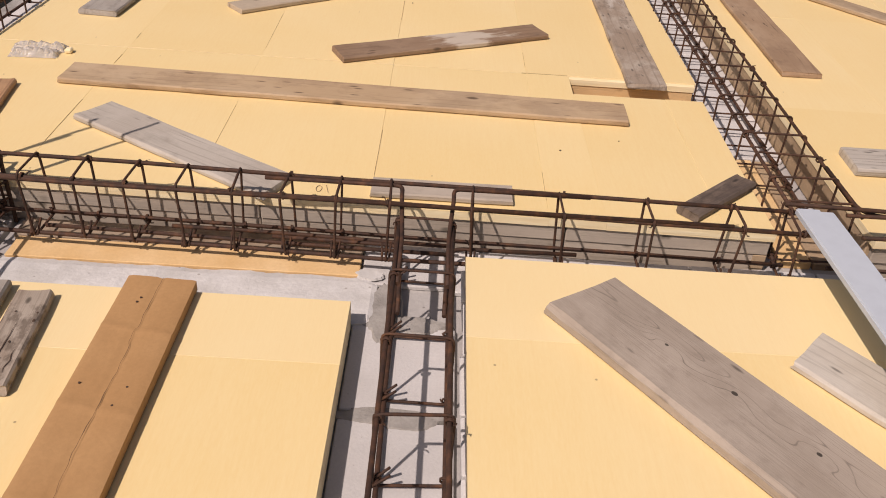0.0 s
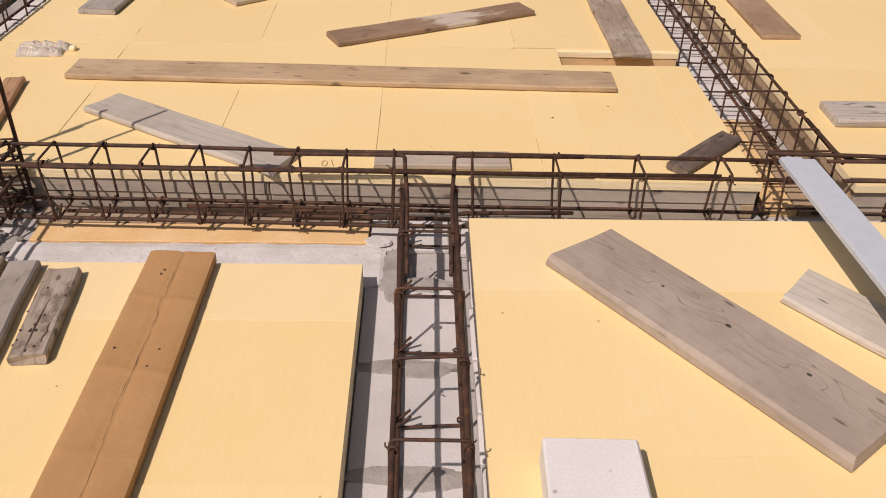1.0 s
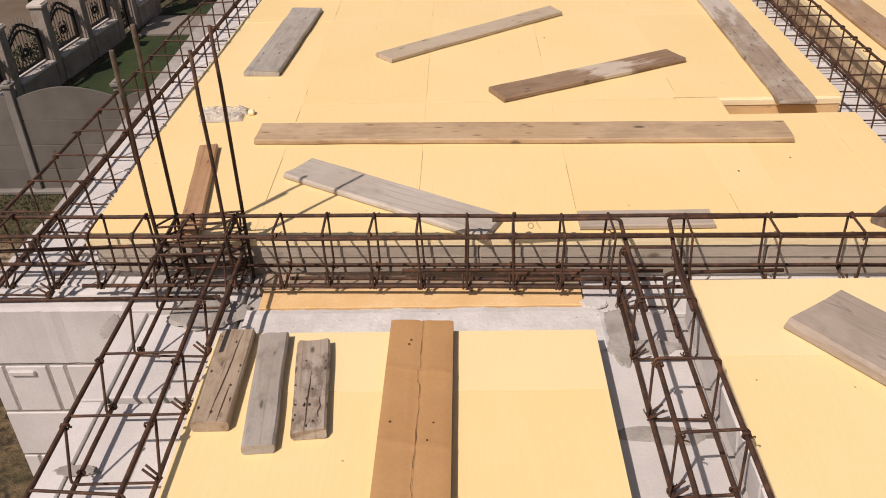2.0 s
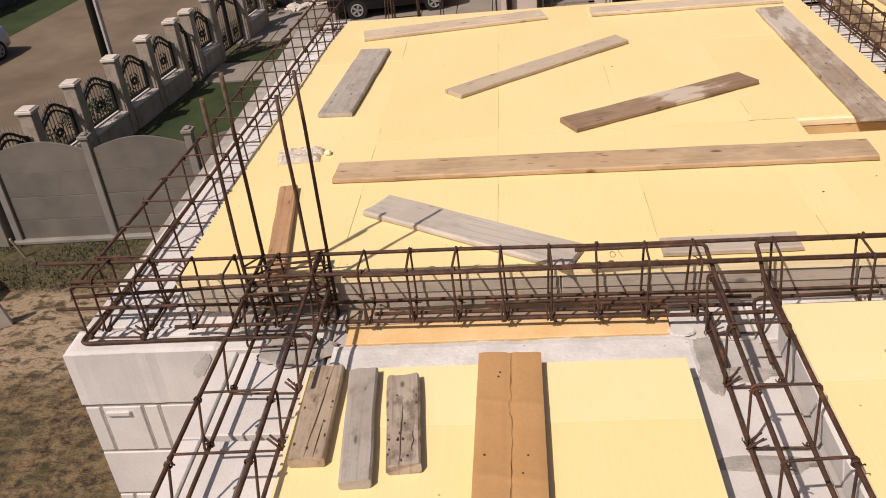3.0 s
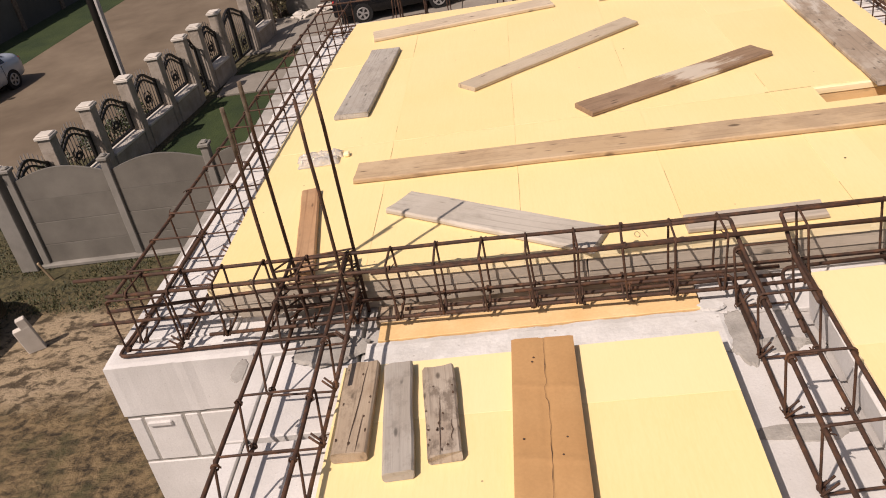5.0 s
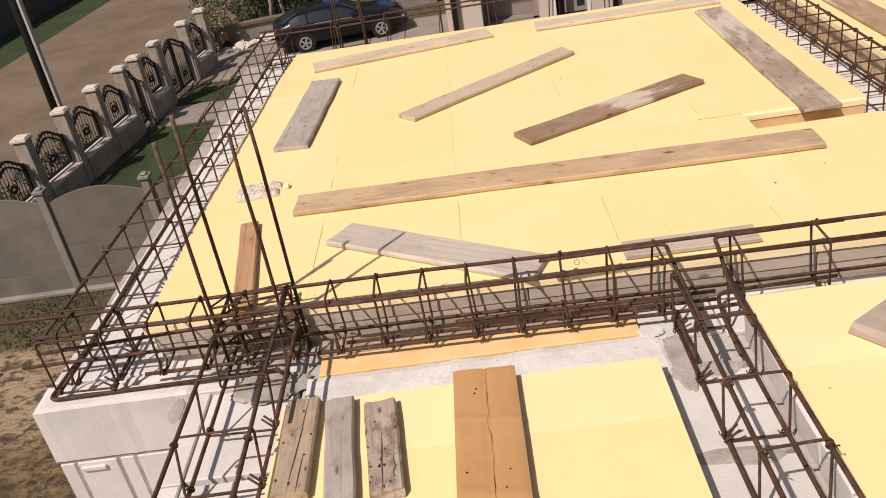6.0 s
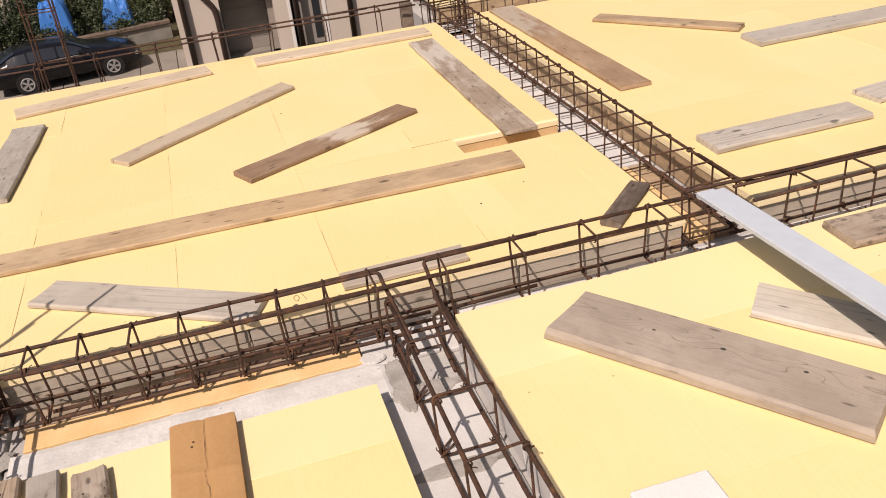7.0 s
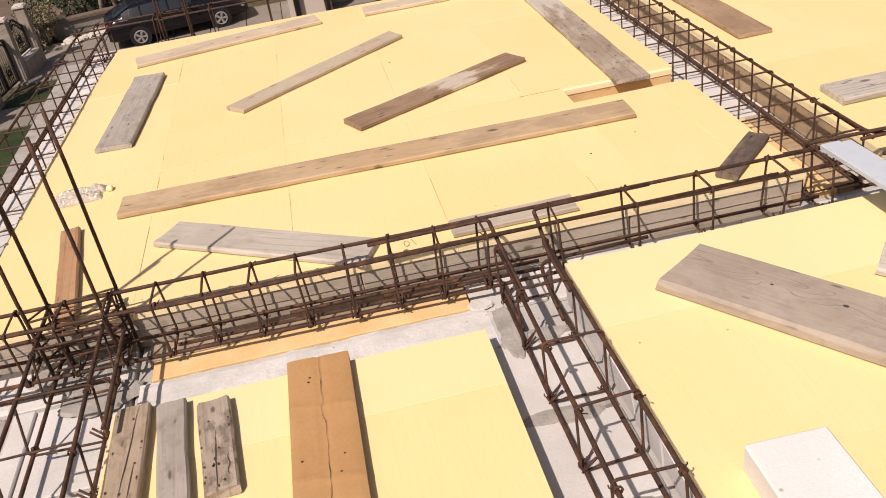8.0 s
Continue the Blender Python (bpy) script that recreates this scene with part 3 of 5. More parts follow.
def rough_pour(x0, x1, y0, y1, z0, z1, seed, taper=0.035):
    """A hand-poured strip with uneven edges, a lumpy top and chipped corners."""
    n, k = int((x1 - x0) / 0.018), 8
    bm, top, low = bmesh.new(), [], []
    for i in range(n + 1):
        x = x0 + (x1 - x0) * i / n
        ya = y0 + 0.004 * noise.noise((x * 22, seed, 0))
        yb = y1 + 0.006 * noise.noise((x * 17, seed, 5)) + 0.004 * noise.noise((x * 60, seed, 7))
        pull = max(0.0, 1 - (x1 - x) / 0.05) ** 2 * taper
        row = []
        for j in range(k + 1):
            y = ya + pull + (yb - pull - ya - pull) * j / k
            z = z1 + 0.0035 * noise.noise((x * 9, y * 14, seed)) + 0.002 * noise.noise((x * 45, y * 45, seed))
            edge = 0.006 if i in (0, n) or j in (0, k) else 0.0
            row.append(bm.verts.new((x + (0.008 * noise.noise((y * 40, seed, 2)) if i == n else 0), y, z - edge)))
        top.append(row)
        low.append([bm.verts.new((v.co.x, v.co.y, z0)) for v in (row[0], row[-1])])
    for i in range(n):
        for j in range(k):
            bm.faces.new((top[i][j], top[i + 1][j], top[i + 1][j + 1], top[i][j + 1]))
        bm.faces.new((low[i][0], low[i + 1][0], top[i + 1][0], top[i][0]))
        bm.faces.new((top[i][k], top[i + 1][k], low[i + 1][1], low[i][1]))
    bm.faces.new(top[n] + [low[n][1], low[n][0]])
    bm.faces.new(top[0][::-1] + [low[0][0], low[0][1]])
    bmesh.ops.recalc_face_normals(bm, faces=bm.faces[:])
    return bm


wall_1 = thing("wall_west", "white aerated concrete block wall with grey mortar joints", "wall", kind="structure")
part("mortar_core", boxed(-2.45, -1.98, 0.28, 4.25, GZ, -0.18), MORTAR, wall_1)
# the outer leaf turns slightly towards the far corner
zs = [-0.150, -0.400, -0.635, -0.872, -1.11, -1.35, -1.59]
for k, (za, zb) in enumerate(zip(zs, zs[1:])):
    spans = [-2.468, -1.872] if k % 2 == 0 else [-2.468, -2.400, -2.235, -2.168, -1.872] if k == 1 else [-2.468, -2.40, -2.1, -1.872]
    if k == 0:
        part("block", rough_pour(-2.468, -1.875, 0.118, 0.268, zb + 0.006, za, 9, 0.0), AAC, wall_1)
        continue
    blocks(wall_1, spans, 0.118, zb, za, 0, 0.15, 0.011)
part("mortar_bed", boxed(-2.461, -1.879, 0.124, 0.264, -1.59, -0.17), MORTAR, wall_1)
part("lower_wall", boxed(-2.468, -1.872, 0.118, 0.27, GZ, -1.596), AAC, wall_1)
part("block_grip", boxed(-2.385, -2.285, 0.108, 0.122, -0.452, -0.428, bevel=0.005), AAC, wall_1)
WEST = [-2.442, -2.405, -2.378, -2.362, -2.350, -2.338, -2.318, -2.285, -2.245]
for k in range(9):
    y0 = 0.272 + 0.45 * k
    bm = boxed(-0.235, 0.235, -0.222, 0.222, -0.1, 0.1, bevel=0.004)
    part("block", bm, AAC, wall_1, at=pose(WEST[k] + 0.235, y0 + 0.225, -0.25 + rng.uniform(-0.002, 0.002), 0, rng.uniform(-0.5, 0.5), -2.6))

wall_2 = thing("wall_side", "white aerated concrete wall top beside the lower slab", "wall", kind="structure")
part("wall_body", boxed(-1.87, -1.472, -5.0, 0.116, GZ, -0.26), AAC, wall_2)
for k in range(11):
    y1 = 0.112 - 0.45 * k
    blocks(wall_2, [y1 - 0.45, y1], -1.872, -0.252, -0.150, 1, 0.075)
    blocks(wall_2, [y1 - 0.45 + 0.02, y1 + 0.0], -1.795, -0.252, -0.158, 1, 0.32)
wall_3 = thing("wall_body", "white aerated block walls below the deck", "wall", kind="structure")
part("wall_face", boxed(-1.46, 6.5, -5.0, 4.25, GZ, -0.43), AAC, wall_3)
part("wall_face", boxed(1.25, 6.5, 4.26, 5.2, GZ, -0.43), AAC, wall_3)
part("wall_face", boxed(-1.97, -1.47, 0.30, 4.3, GZ, -0.43), AAC, wall_3)


def patch(parent, cx, cy, z, rx, ry, seed, thick=0.008, name="mortar_patch", material=None):
    """A trowelled smear with an uneven rim."""
    r = random.Random(seed)
    bm, n = bmesh.new(), 48
    rim, top = [], []
    for i in range(n):
        a = 2 * math.pi * i / n
        k = 0.98 + 0.20 * noise.noise((1.6 * math.cos(a), 1.6 * math.sin(a), seed * 1.7)) + 0.16 * noise.noise((5 * math.cos(a), 5 * math.sin(a), seed)) + r.uniform(-0.03, 0.03)
        x, y = cx + rx * k * math.cos(a), cy + ry * k * math.sin(a)
        rim.append(bm.verts.new((x, y, z)))
        top.append(bm.verts.new((cx + 0.9 * (x - cx), cy + 0.9 * (y - cy), z + thick * r.uniform(0.97, 1.0))))
    c = bm.verts.new((cx, cy, z + thick))
    for i in range(n):
        j = (i + 1) % n
        bm.faces.new((rim[i], rim[j], top[j], top[i]))
        bm.faces.new((top[i], top[j], c))
    return part(name, bm, material or MORTAR, parent)


beam_bed = thing("beam_channel", "aerated block bed of the beam channels with mortar smears", "channel", kind="structure")
# channel between the two near slabs
y1 = -0.13
for k in range(11):
    part("block", boxed(-0.258, 0.052, y1 - 0.355, y1, -0.17, -0.150, bevel=0.003), AAC, beam_bed)
    patch(beam_bed, -0.12, y1 + 0.017, -0.168, 0.16, 0.034, 40 + k, 0.02)
    patch(beam_bed, -0.06 + rng.uniform(-0.03, 0.03), y1 + 0.0, -0.150, 0.09, 0.03, 80 + k, 0.004)
    y1 -= 0.39
# cross channel
part("poured_strip", rough_pour(-1.44, -0.198, -0.137, 0.098, -0.17, -0.140, 3), POURED, beam_bed, "uneven pale poured concrete strip")
part("foam_strip", boxed(-1.40, -0.262, 0.102, 0.212, -0.17, -0.139, bevel=0.002), XPS_ORANGE, beam_bed)
part("plank_bed", boxed(-1.42, -0.262, 0.216, 0.318, -0.17, -0.136, bevel=0.003), WOOD_SQUARED, beam_bed)
for i, x0 in enumerate([-0.255, 0.02, 0.44, 0.86, 1.30, 1.72, 2.2, 2.8, 3.4, 4.0]):
    x1 = [-0.255, 0.02, 0.44, 0.86, 1.30, 1.72, 2.2, 2.8, 3.4, 4.0, 4.6][i + 1] - 0.006
    y0 = 0.06 if x0 >= 0.02 else 0.08
    part("block", boxed(x0, x1, y0, 0.292 if x0 > -0.2 else 0.31, -0.17, -0.150 + rng.uniform(-0.002, 0.002), bevel=0.004), AAC, beam_bed)
patch(beam_bed, -0.165, -0.06, -0.152, 0.055, 0.15, 7, 0.008)
patch(beam_bed, -0.23, 0.115, -0.145, 0.05, 0.03, 11, 0.008, material=POURED)
patch(beam_bed, -1.58, 0.10, -0.157, 0.15, 0.09, 9, 0.009)
part("block", boxed(-1.985, -1.475, 0.122, 0.47, -0.43, -0.158, bevel=0.004), AAC, beam_bed)
patch(beam_bed, -1.66, 0.30, -0.158, 0.19, 0.14, 10, 0.012)
patch(beam_bed, -1.90, 0.02, -0.150, 0.03, 0.07, 12, 0.003)
patch(beam_bed, -1.78, -0.62, -0.158, 0.07, 0.02, 13, 0.004)
# channel between the two far slabs
for k in range(9):
    y0 = 0.33 + 0.40 * k
    if y0 > 0.9:
        part("block", boxed(1.10, 1.45, y0, y0 + 0.394, -0.17, -0.150, bevel=0.004), AAC, beam_bed)
part("foam_strip", boxed(1.19, 1.30, 0.34, 1.10, -0.17, -0.142, bevel=0.002), XPS_ORANGE, beam_bed)
part("plank_bed", boxed(1.31, 1.40, 0.34, 1.10, -0.17, -0.145, bevel=0.002), WOOD_TAN, beam_bed)
# far channel
for k in range(12):
    part("block", boxed(-1.95 + 0.62 * k, -1.336 + 0.62 * k, 3.82, 4.24, -0.17, -0.150, bevel=0.004), AAC, beam_bed)


# ---- reinforcement ----
def stirrup_mesh(w, h, r=0.0044, side=-1):
    bm = bmesh.new()
    c = [(0, -w / 2, -h / 2), (0, w / 2, -h / 2), (0, w / 2, h / 2), (0, -w / 2, h / 2)]
    tube(bm, fillet(c, 0.018, 3, True), r, 6, True)
    for dx in (0.010, -0.012):
        a = Vector((dx, side * (w / 2 + 0.002), -h / 2 + 0.006))
        tube(bm, [a, a + Vector((dx * 0.25, -side * 0.044, 0.040))], r * 0.9, 5)
    me = bpy.data.meshes.new("stirrup")
    bm.to_mesh(me)
    bm.free()
    me.materials.append(RUST)
    return me


def knot_mesh(bar):
    """Two turns of binding wire round a bar, with a twisted tail."""
    bm = bmesh.new()
    turn = [Vector((0.004 * (k / 7 - 1) + 0.002 * math.sin(k), (bar + 0.004) * math.cos(k * 0.9), (bar + 0.004) * math.sin(k * 0.9))) for k in range(15)]
    tube(bm, turn, 0.0026, 5)
    tube(bm, [turn[-1], turn[-1] + Vector((0.006, 0.004, 0.010)), turn[-1] + Vector((0.013, 0.002, 0.013))], 0.0021, 4)
    me = bpy.data.meshes.new("tie_wire")
    bm.to_mesh(me)
    bm.free()
    me.materials.append(RUST)
    return me


def rebar_cage(label, a, b, w, z0, z1, stations, seed, doubled=True, reach=(0, 0), bar=0.0072, tilt=0.0, side=-1, begins=None):
    """A cage from plan point a to b; stations are distances along it."""
    r = random.Random(seed)
    a, b = Vector((*a, 0)), Vector((*b, 0))
    L, h = (b - a).length, z1 - z0
    root = thing("rebar_cage", label, "rebar", pose(a.x, a.y, (z0 + z1) / 2, 0, 0, math.degrees(math.atan2(b.y - a.y, b.x - a.x))), "ring beam cages")
    iy, iz = w / 2 - 0.010, h / 2 - 0.010
    for sy in (-1, 1):
        for sz in (-1, 1):
            first = begins[(sy, sz)] if begins else -reach[0]
            pts = wobble((first, sy * iy, sz * iz), (L + reach[1], sy * iy, sz * iz), max(3, int(L / 0.5)), 0.0035, r)
            part("bar", tubed(pts, bar), RUST, root)
            if doubled and r.random() < 0.6:
                x0 = r.uniform(0, 0.5 * L)
                q = wobble((x0, sy * (iy - 0.016), sz * iz), (min(L, x0 + r.uniform(0.6, 1.4)), sy * (iy - 0.016), sz * iz), 4, 0.003, r)
                part("bar", tubed(q, bar), RUST, root)
    me, knot = stirrup_mesh(w, h, side=side), knot_mesh(bar)
    for s in stations:
        share("stirrup", me, root, pose(s, r.uniform(-0.003, 0.003), r.uniform(-0.003, 0.003), r.uniform(-1.5, 1.5), tilt + r.uniform(-4, 4), r.uniform(-4, 4)))
        for sy, sz in ((-1, 1), (1, 1), (1, -1), (-1, -1)):
            if r.random() < 0.72:
                share("tie_wire", knot, root, pose(s + r.uniform(-0.006, 0.006), sy * iy, sz * iz, r.uniform(0, 360), 0, r.choice((0, 0, 180))))
    return root


CAGE = "rusty steel rebar cage tied with stirrups in the beam channel"
left = [-0.177 - 0.163 * i for i in range(14)]
cage_t = rebar_cage(CAGE, (-2.40, 0.2594), (1.13, 0.1764), 0.153, -0.102, 0.127, sorted(x + 2.40 for x in left + [0.093, 0.376, 0.652, 0.928, 1.115] if x > -2.39), 11, doubled=False, reach=(0.17, 0.02), begins={(-1, -1): 0.36, (-1, 1): 0.02, (1, -1): -0.17, (1, 1): -0.17})
part("hooked_bar", tubed(fillet([(1.02, -0.072, 0.098), (1.2, -0.078, 0.100), (3.3, -0.064, 0.112)], 0.02), 0.0072), RUST, cage_t)
part("bar", tubed(wobble((1.1, -0.02, -0.104), (2.42, -0.02, -0.104), 4, 0.003, rng), 0.0072), RUST, cage_t)
part("bar", tubed(wobble((1.5, 0.03, -0.104), (2.43, 0.03, -0.104), 4, 0.003, rng), 0.0072), RUST, cage_t)
cage_e = rebar_cage(CAGE, (1.30, 0.1766), (6.3, 0.150), 0.153, -0.102, 0.127, [0.27 + 0.27 * i for i in range(18)], 12, doubled=False)
part("hooked_bar", tubed(fillet([(0.062, 0.42, 0.092), (0.064, 0.13, 0.096), (0.10, 0.082, 0.100), (0.16, 0.078, 0.103), (0.75, 0.077, 0.106)], 0.05, 4), 0.0072), RUST, cage_e)
rebar_cage("rusty rebar cage between two yellow insulated slabs", (1.258, 0.27), (1.258, 4.15), 0.245, -0.125, 0.105, [0.06 + 0.172 * i for i in range(23)], 13, doubled=False)
cage_n = rebar_cage("rusty rebar cage in the channel between the near slabs", (-0.055, -3.6), (-0.055, 0.13), 0.185, -0.140, 0.078, [3.6 - 0.450 + 0.278 * i for i in range(-11, 3)], 14, doubled=False, bar=0.0072, tilt=9, side=1)
for sx in (-1, 1):
    u = 0.0825 * sx
    part("hooked_bar", tubed(fillet([(3.40, u * 0.86, 0.094), (3.64, u * 0.86, 0.100), (3.80, u, 0.140), (3.85, u, 0.150), (3.846, u + sx * 0.44, 0.152)], 0.045, 4), 0.0072), RUST, cage_n)
    part("hooked_bar", tubed(fillet([(3.50, u * 0.86, -0.094), (3.66, u * 0.9, -0.086), (3.815, u, -0.058), (3.812, u + sx * 0.42, -0.050)], 0.045, 4), 0.0072), RUST, cage_n)
rebar_cage("rusty rebar cage along the side wall top", (-1.622, -3.6), (-1.622, 0.42), 0.242, -0.125, 0.068, [3.6 - 0.405 - 0.26 * i for i in range(-3, 12)], 15, doubled=False, bar=0.0072, tilt=20)
rebar_cage("rusty rebar cage along the outer wall top", (-2.266, 0.16), (-2.096, 4.15), 0.228, -0.125, 0.112, [0.01] + [0.215 + 0.224 * i for i in range(17)], 16, doubled=False)
rebar_cage("rusty rebar cage over the far wall", (-2.25, 4.06), (1.05, 4.02), 0.17, -0.125, 0.115, [0.15 + 0.41 * i for i in range(8)], 17)
rebar_cage("rusty rebar cage over the far wall", (1.30, 4.03), (6.3, 4.05), 0.17, -0.125, 0.105, [0.12 + 0.205 * i for i in range(24)], 18, reach=(0.22, 0))

stop = link_mesh("stop_board", boxed(-0.045, 0.045, -0.03, 0.03, 0, 0.22, bevel=0.004), WOOD_DARK)
stop.matrix_world = pose(1.035, 4.20, -0.1495, 0, 0, 4)
tagged(stop, "short dark formwork board standing in the beam channel", "board")

# corner hairpins that tie the cages together
hair = thing("corner_hairpin", "rusty bent steel bar lying on the wall corner", "rebar", pose(0, 0, 0))
part("bar", tubed(fillet([(-1.55, 0.165, -0.135), (-2.415, 0.165, -0.138), (-2.37, 0.62, -0.135), (-2.36, 1.1, -0.13)], 0.03), 0.0075), RUST, hair)
hair = thing("corner_hairpin", "rusty bent steel bar hooked over the cage crossing", "rebar", pose(0, 0, 0))
part("bar", tubed(fillet([(-2.43, 0.24, 0.02), (-1.75, 0.24, 0.04), (-1.45, 0.24, 0.03), (-1.45, -0.3, 0.03)], 0.05), 0.0075), RUST, hair)
hair = thing("corner_hairpin", "rusty bent steel bar hooked over the cage crossing", "rebar", pose(0, 0, 0))
part("bar", tubed(fillet([(1.1, 0.262, 0.135), (1.40, 0.258, 0.132), (1.55, 0.252, 0.130), (2.2, 0.245, 0.130)], 0.06), 0.0075), RUST, hair)


def column_bars(label, feet, tops, z0, seed, ties=(), caked=()):
    """Upright bars from their feet (x, y); the caked ones carry dried cement on their upper ends."""
    r = random.Random(seed)
    cx, cy = sum(p[0] for p in feet) / len(feet), sum(p[1] for p in feet) / len(feet)
    root = thing("column_starter", label, "rebar", pose(cx, cy, z0), "column starter bars")
    for k, ((x, y), top) in enumerate(zip(feet, tops)):
        p = wobble((x - cx, y - cy, 0), (x - cx + r.uniform(-0.004, 0.004), y - cy + r.uniform(-0.004, 0.004), top - z0), 5, 0.003, r)
        bar = part("bar", tubed(p, 0.0072), RUST, root)
        if k in caked:
            d = (p[-1] - p[-2]).normalized()
            crust = [p[-1] - d * h for h in (0.17, 0.13, 0.09, 0.05, 0.02, -0.003)]
            part("cement_crust", tubed(crust, [0.0073, 0.0082, 0.0078, 0.0086, 0.0080, 0.0076], 7), CRUST, bar, "pale dried cement on the bar end")
    ring = [Vector((x - cx, y - cy, 0)) for x, y in (feet[0], feet[1], feet[3], feet[2])]
    for z in ties:
        c = [v * (1 + 0.012 / v.length) + Vector((0, 0, z + r.uniform(-0.008, 0.008))) for v in ring]
        part("stirrup", tubed(fillet(c, 0.02, 3, True), 0.0042, 6, True), RUST, root)
    return root


def four(cx, cy, wx, wy):
    return [(cx + sx * wx / 2, cy + sy * wy / 2) for sx, sy in ((-1, -1), (1, -1), (-1, 1), (1, 1))]


column_bars("four upright rusty column bars, two caked with cement", [(-1.752, 0.244), (-1.517, 0.264), (-1.702, 0.318), (-1.464, 0.330)], (0.75, 0.742, 0.805, 0.797), -0.165, 3, (0.05, 0.10, 0.16, 0.22, 0.28), (0, 2))
column_bars("upright rusty column bars at the far corner", four(-1.545, 4.03, 0.19, 0.13), (0.80, 0.78, 0.82, 0.8), -0.15, 4, (0.06, 0.25, 0.45, 0.62), (0, 1, 2, 3))
column_bars("tall upright rusty column bars at the cage crossing", four(1.33, 4.06, 0.25, 0.15), (1.05, 1.08, 1.1, 1.0), -0.15, 6, (0.06, 0.18))


# ---- boards lying on the insulation ----
def plank(c, length, width, angle, thick, material, label, base=0.0, skew=(0, 0), seed=1, name="plank", group="loose boards", bow=0.0, wane=0.0):
    r = random.Random(seed)
    nx = max(6, int(length / 0.07))
    e = min(0.006, thick * 0.22)
    bm, rings = bmesh.new(), []
    for i in range(nx + 1):
        t = i / nx
        x = (t - 0.5) * length
        j1, j2 = (noise.noise((x * 5, seed * 3.1, 0)) * 0.004, noise.noise((x * 5, seed * 3.1, 9)) * 0.004)
        y0, y1 = -width / 2 + j1, width / 2 + j2
        up = bow * (1 - (2 * t - 1) ** 2) + noise.noise((x * 3, seed, 4)) * 0.0012
        wn = wane * max(0.15, 0.6 + 1.1 * noise.noise((x * 6, seed, 2)))
        sec = [(y0 + e, 0), (y1 - e, 0), (y1, e), (y1, thick - e), (y1 - e, thick), (y1 - width * 0.33, thick - 0.001), (y0 + width * 0.33, thick - 0.001), (y0 + e + wn, thick - 0.3 * wn), (y0, thick - e - 1.3 * wn), (y0, e)]
        ring = []
        for y, z in sec:
            sk = skew[0] * (1 - t) + skew[1] * t
            end = -0.004 * math.copysign(1, x) if i in (0, nx) and z > thick * 0.5 else 0
            ring.append(bm.verts.new((x + sk * y + end + (r.uniform(-0.003, 0.003) if i in (0, nx) else 0), y, z + (up if z > thick * 0.5 else max(0, up)))))
        rings.append(ring)
    n = len(rings[0])
    for A, B in zip(rings, rings[1:]):
        for j in range(n):
            bm.faces.new((A[j], A[(j + 1) % n], B[(j + 1) % n], B[j]))
    bm.faces.new(rings[0][::-1])
    bm.faces.new(rings[-1])
    bmesh.ops.recalc_face_normals(bm, faces=bm.faces[:])
    ob = link_mesh(name, bm, material)
    ob.matrix_world = pose(c[0], c[1], base + 0.0006, 0, 0, angle)
    return tagged(ob, label, "board", group)


T = 0.025
plank((-0.425, 1.166), 2.345, 0.178, -1.65, T, WOOD_TAN, "long tan softwood plank lying on yellow foam", seed=2)
plank((-1.150, 3.425), 1.235, 0.180, 9.8, T, WOOD_BEIGE, "pale beige plank near the slab edge", seed=3)
plank((0.390, 3.505), 1.236, 0.168, 0.0, T, WOOD_BEIGE, "pale beige plank along the slab edge", seed=4)
plank((-1.679, 2.454), 1.07, 0.192, -94.4, 0.027, WOOD_OFFCUT, "thick weathered grey board on yellow foam", seed=5, wane=0.004)
plank((-0.598, 2.498), 1.257, 0.139, 37.1, T, WOOD_BEIGE, "slim pale plank lying aslant on yellow foam", seed=6, skew=(-0.10, 0.18))
plank((-0.024, 1.833), 1.084, 0.161, 26.5, T, WOOD_WORN, "brown plank with a pale worn patch", seed=7)
plank((0.890, 2.363), 1.835, 0.178, -89.9, T, WOOD_STAINED, "stained grey-brown plank bridging a notch in the foam", seed=8)
plank((-0.961, 0.615), 0.94, 0.172, -31.8, T, WOOD_GREY, "weathered grey board partly under the steel cage", seed=9, wane=0.004, skew=(0.10, -0.08))
plank((-0.008, 0.416), 0.490, 0.108, -0.1, 0.022, WOOD_FORM, "short thin grey board behind the cage", seed=10)
plank((0.966, 0.488), 0.376, 0.089, 43.4, 0.03, WOOD_DARK, "short dark wet offcut of board", seed=11, wane=0.004)
plank((-1.736, 0.719), 0.72, 0.080, -81.8, T, WOOD_RED, "narrow reddish tan board by the corner bars", seed=12)
plank((1.672, 2.731), 2.04, 0.195, -89.5, T, WOOD_BROWN, "long brown plank along the slab edge", seed=13)
plank((2.444, 2.703), 1.01, 0.135, -50.5, T, WOOD_TAN, "slim tan plank lying aslant", seed=14)
plank((2.925, 3.606), 1.02, 0.165, 1.6, T, WOOD_BEIGE, "pale plank near the far cage", seed=15)
plank((3.27, 2.045), 1.25, 0.215, -0.5, 0.032, WOOD_GREY, "weathered grey board on the far foam", seed=16)
split_board = plank((1.984, 0.834), 0.84, 0.188, -0.4, 0.032, WOOD_GREY, "split weathered grey board on yellow foam", seed=17, wane=0.004)
plank((4.10, 3.15), 1.2, 0.19, 4.0, T, WOOD_BEIGE, "pale plank on the far foam", seed=18)
plank((3.10, 1.03), 1.1, 0.18, 7.0, T, WOOD_GREY, "grey board on the far foam", seed=19)
plank((1.93, -0.115), 0.82, 0.185, -2.5, 0.03, WOOD_DIRTY, "cement-spotted board beside the channel", seed=20, wane=0.004)
plank((0.699, -0.540), 0.985, 0.262, -53.2, 0.044, WOOD_KNOTTY, "wide thick weathered grey plank with dark grain", seed=21, skew=(0.06, 0.0), wane=0.011)
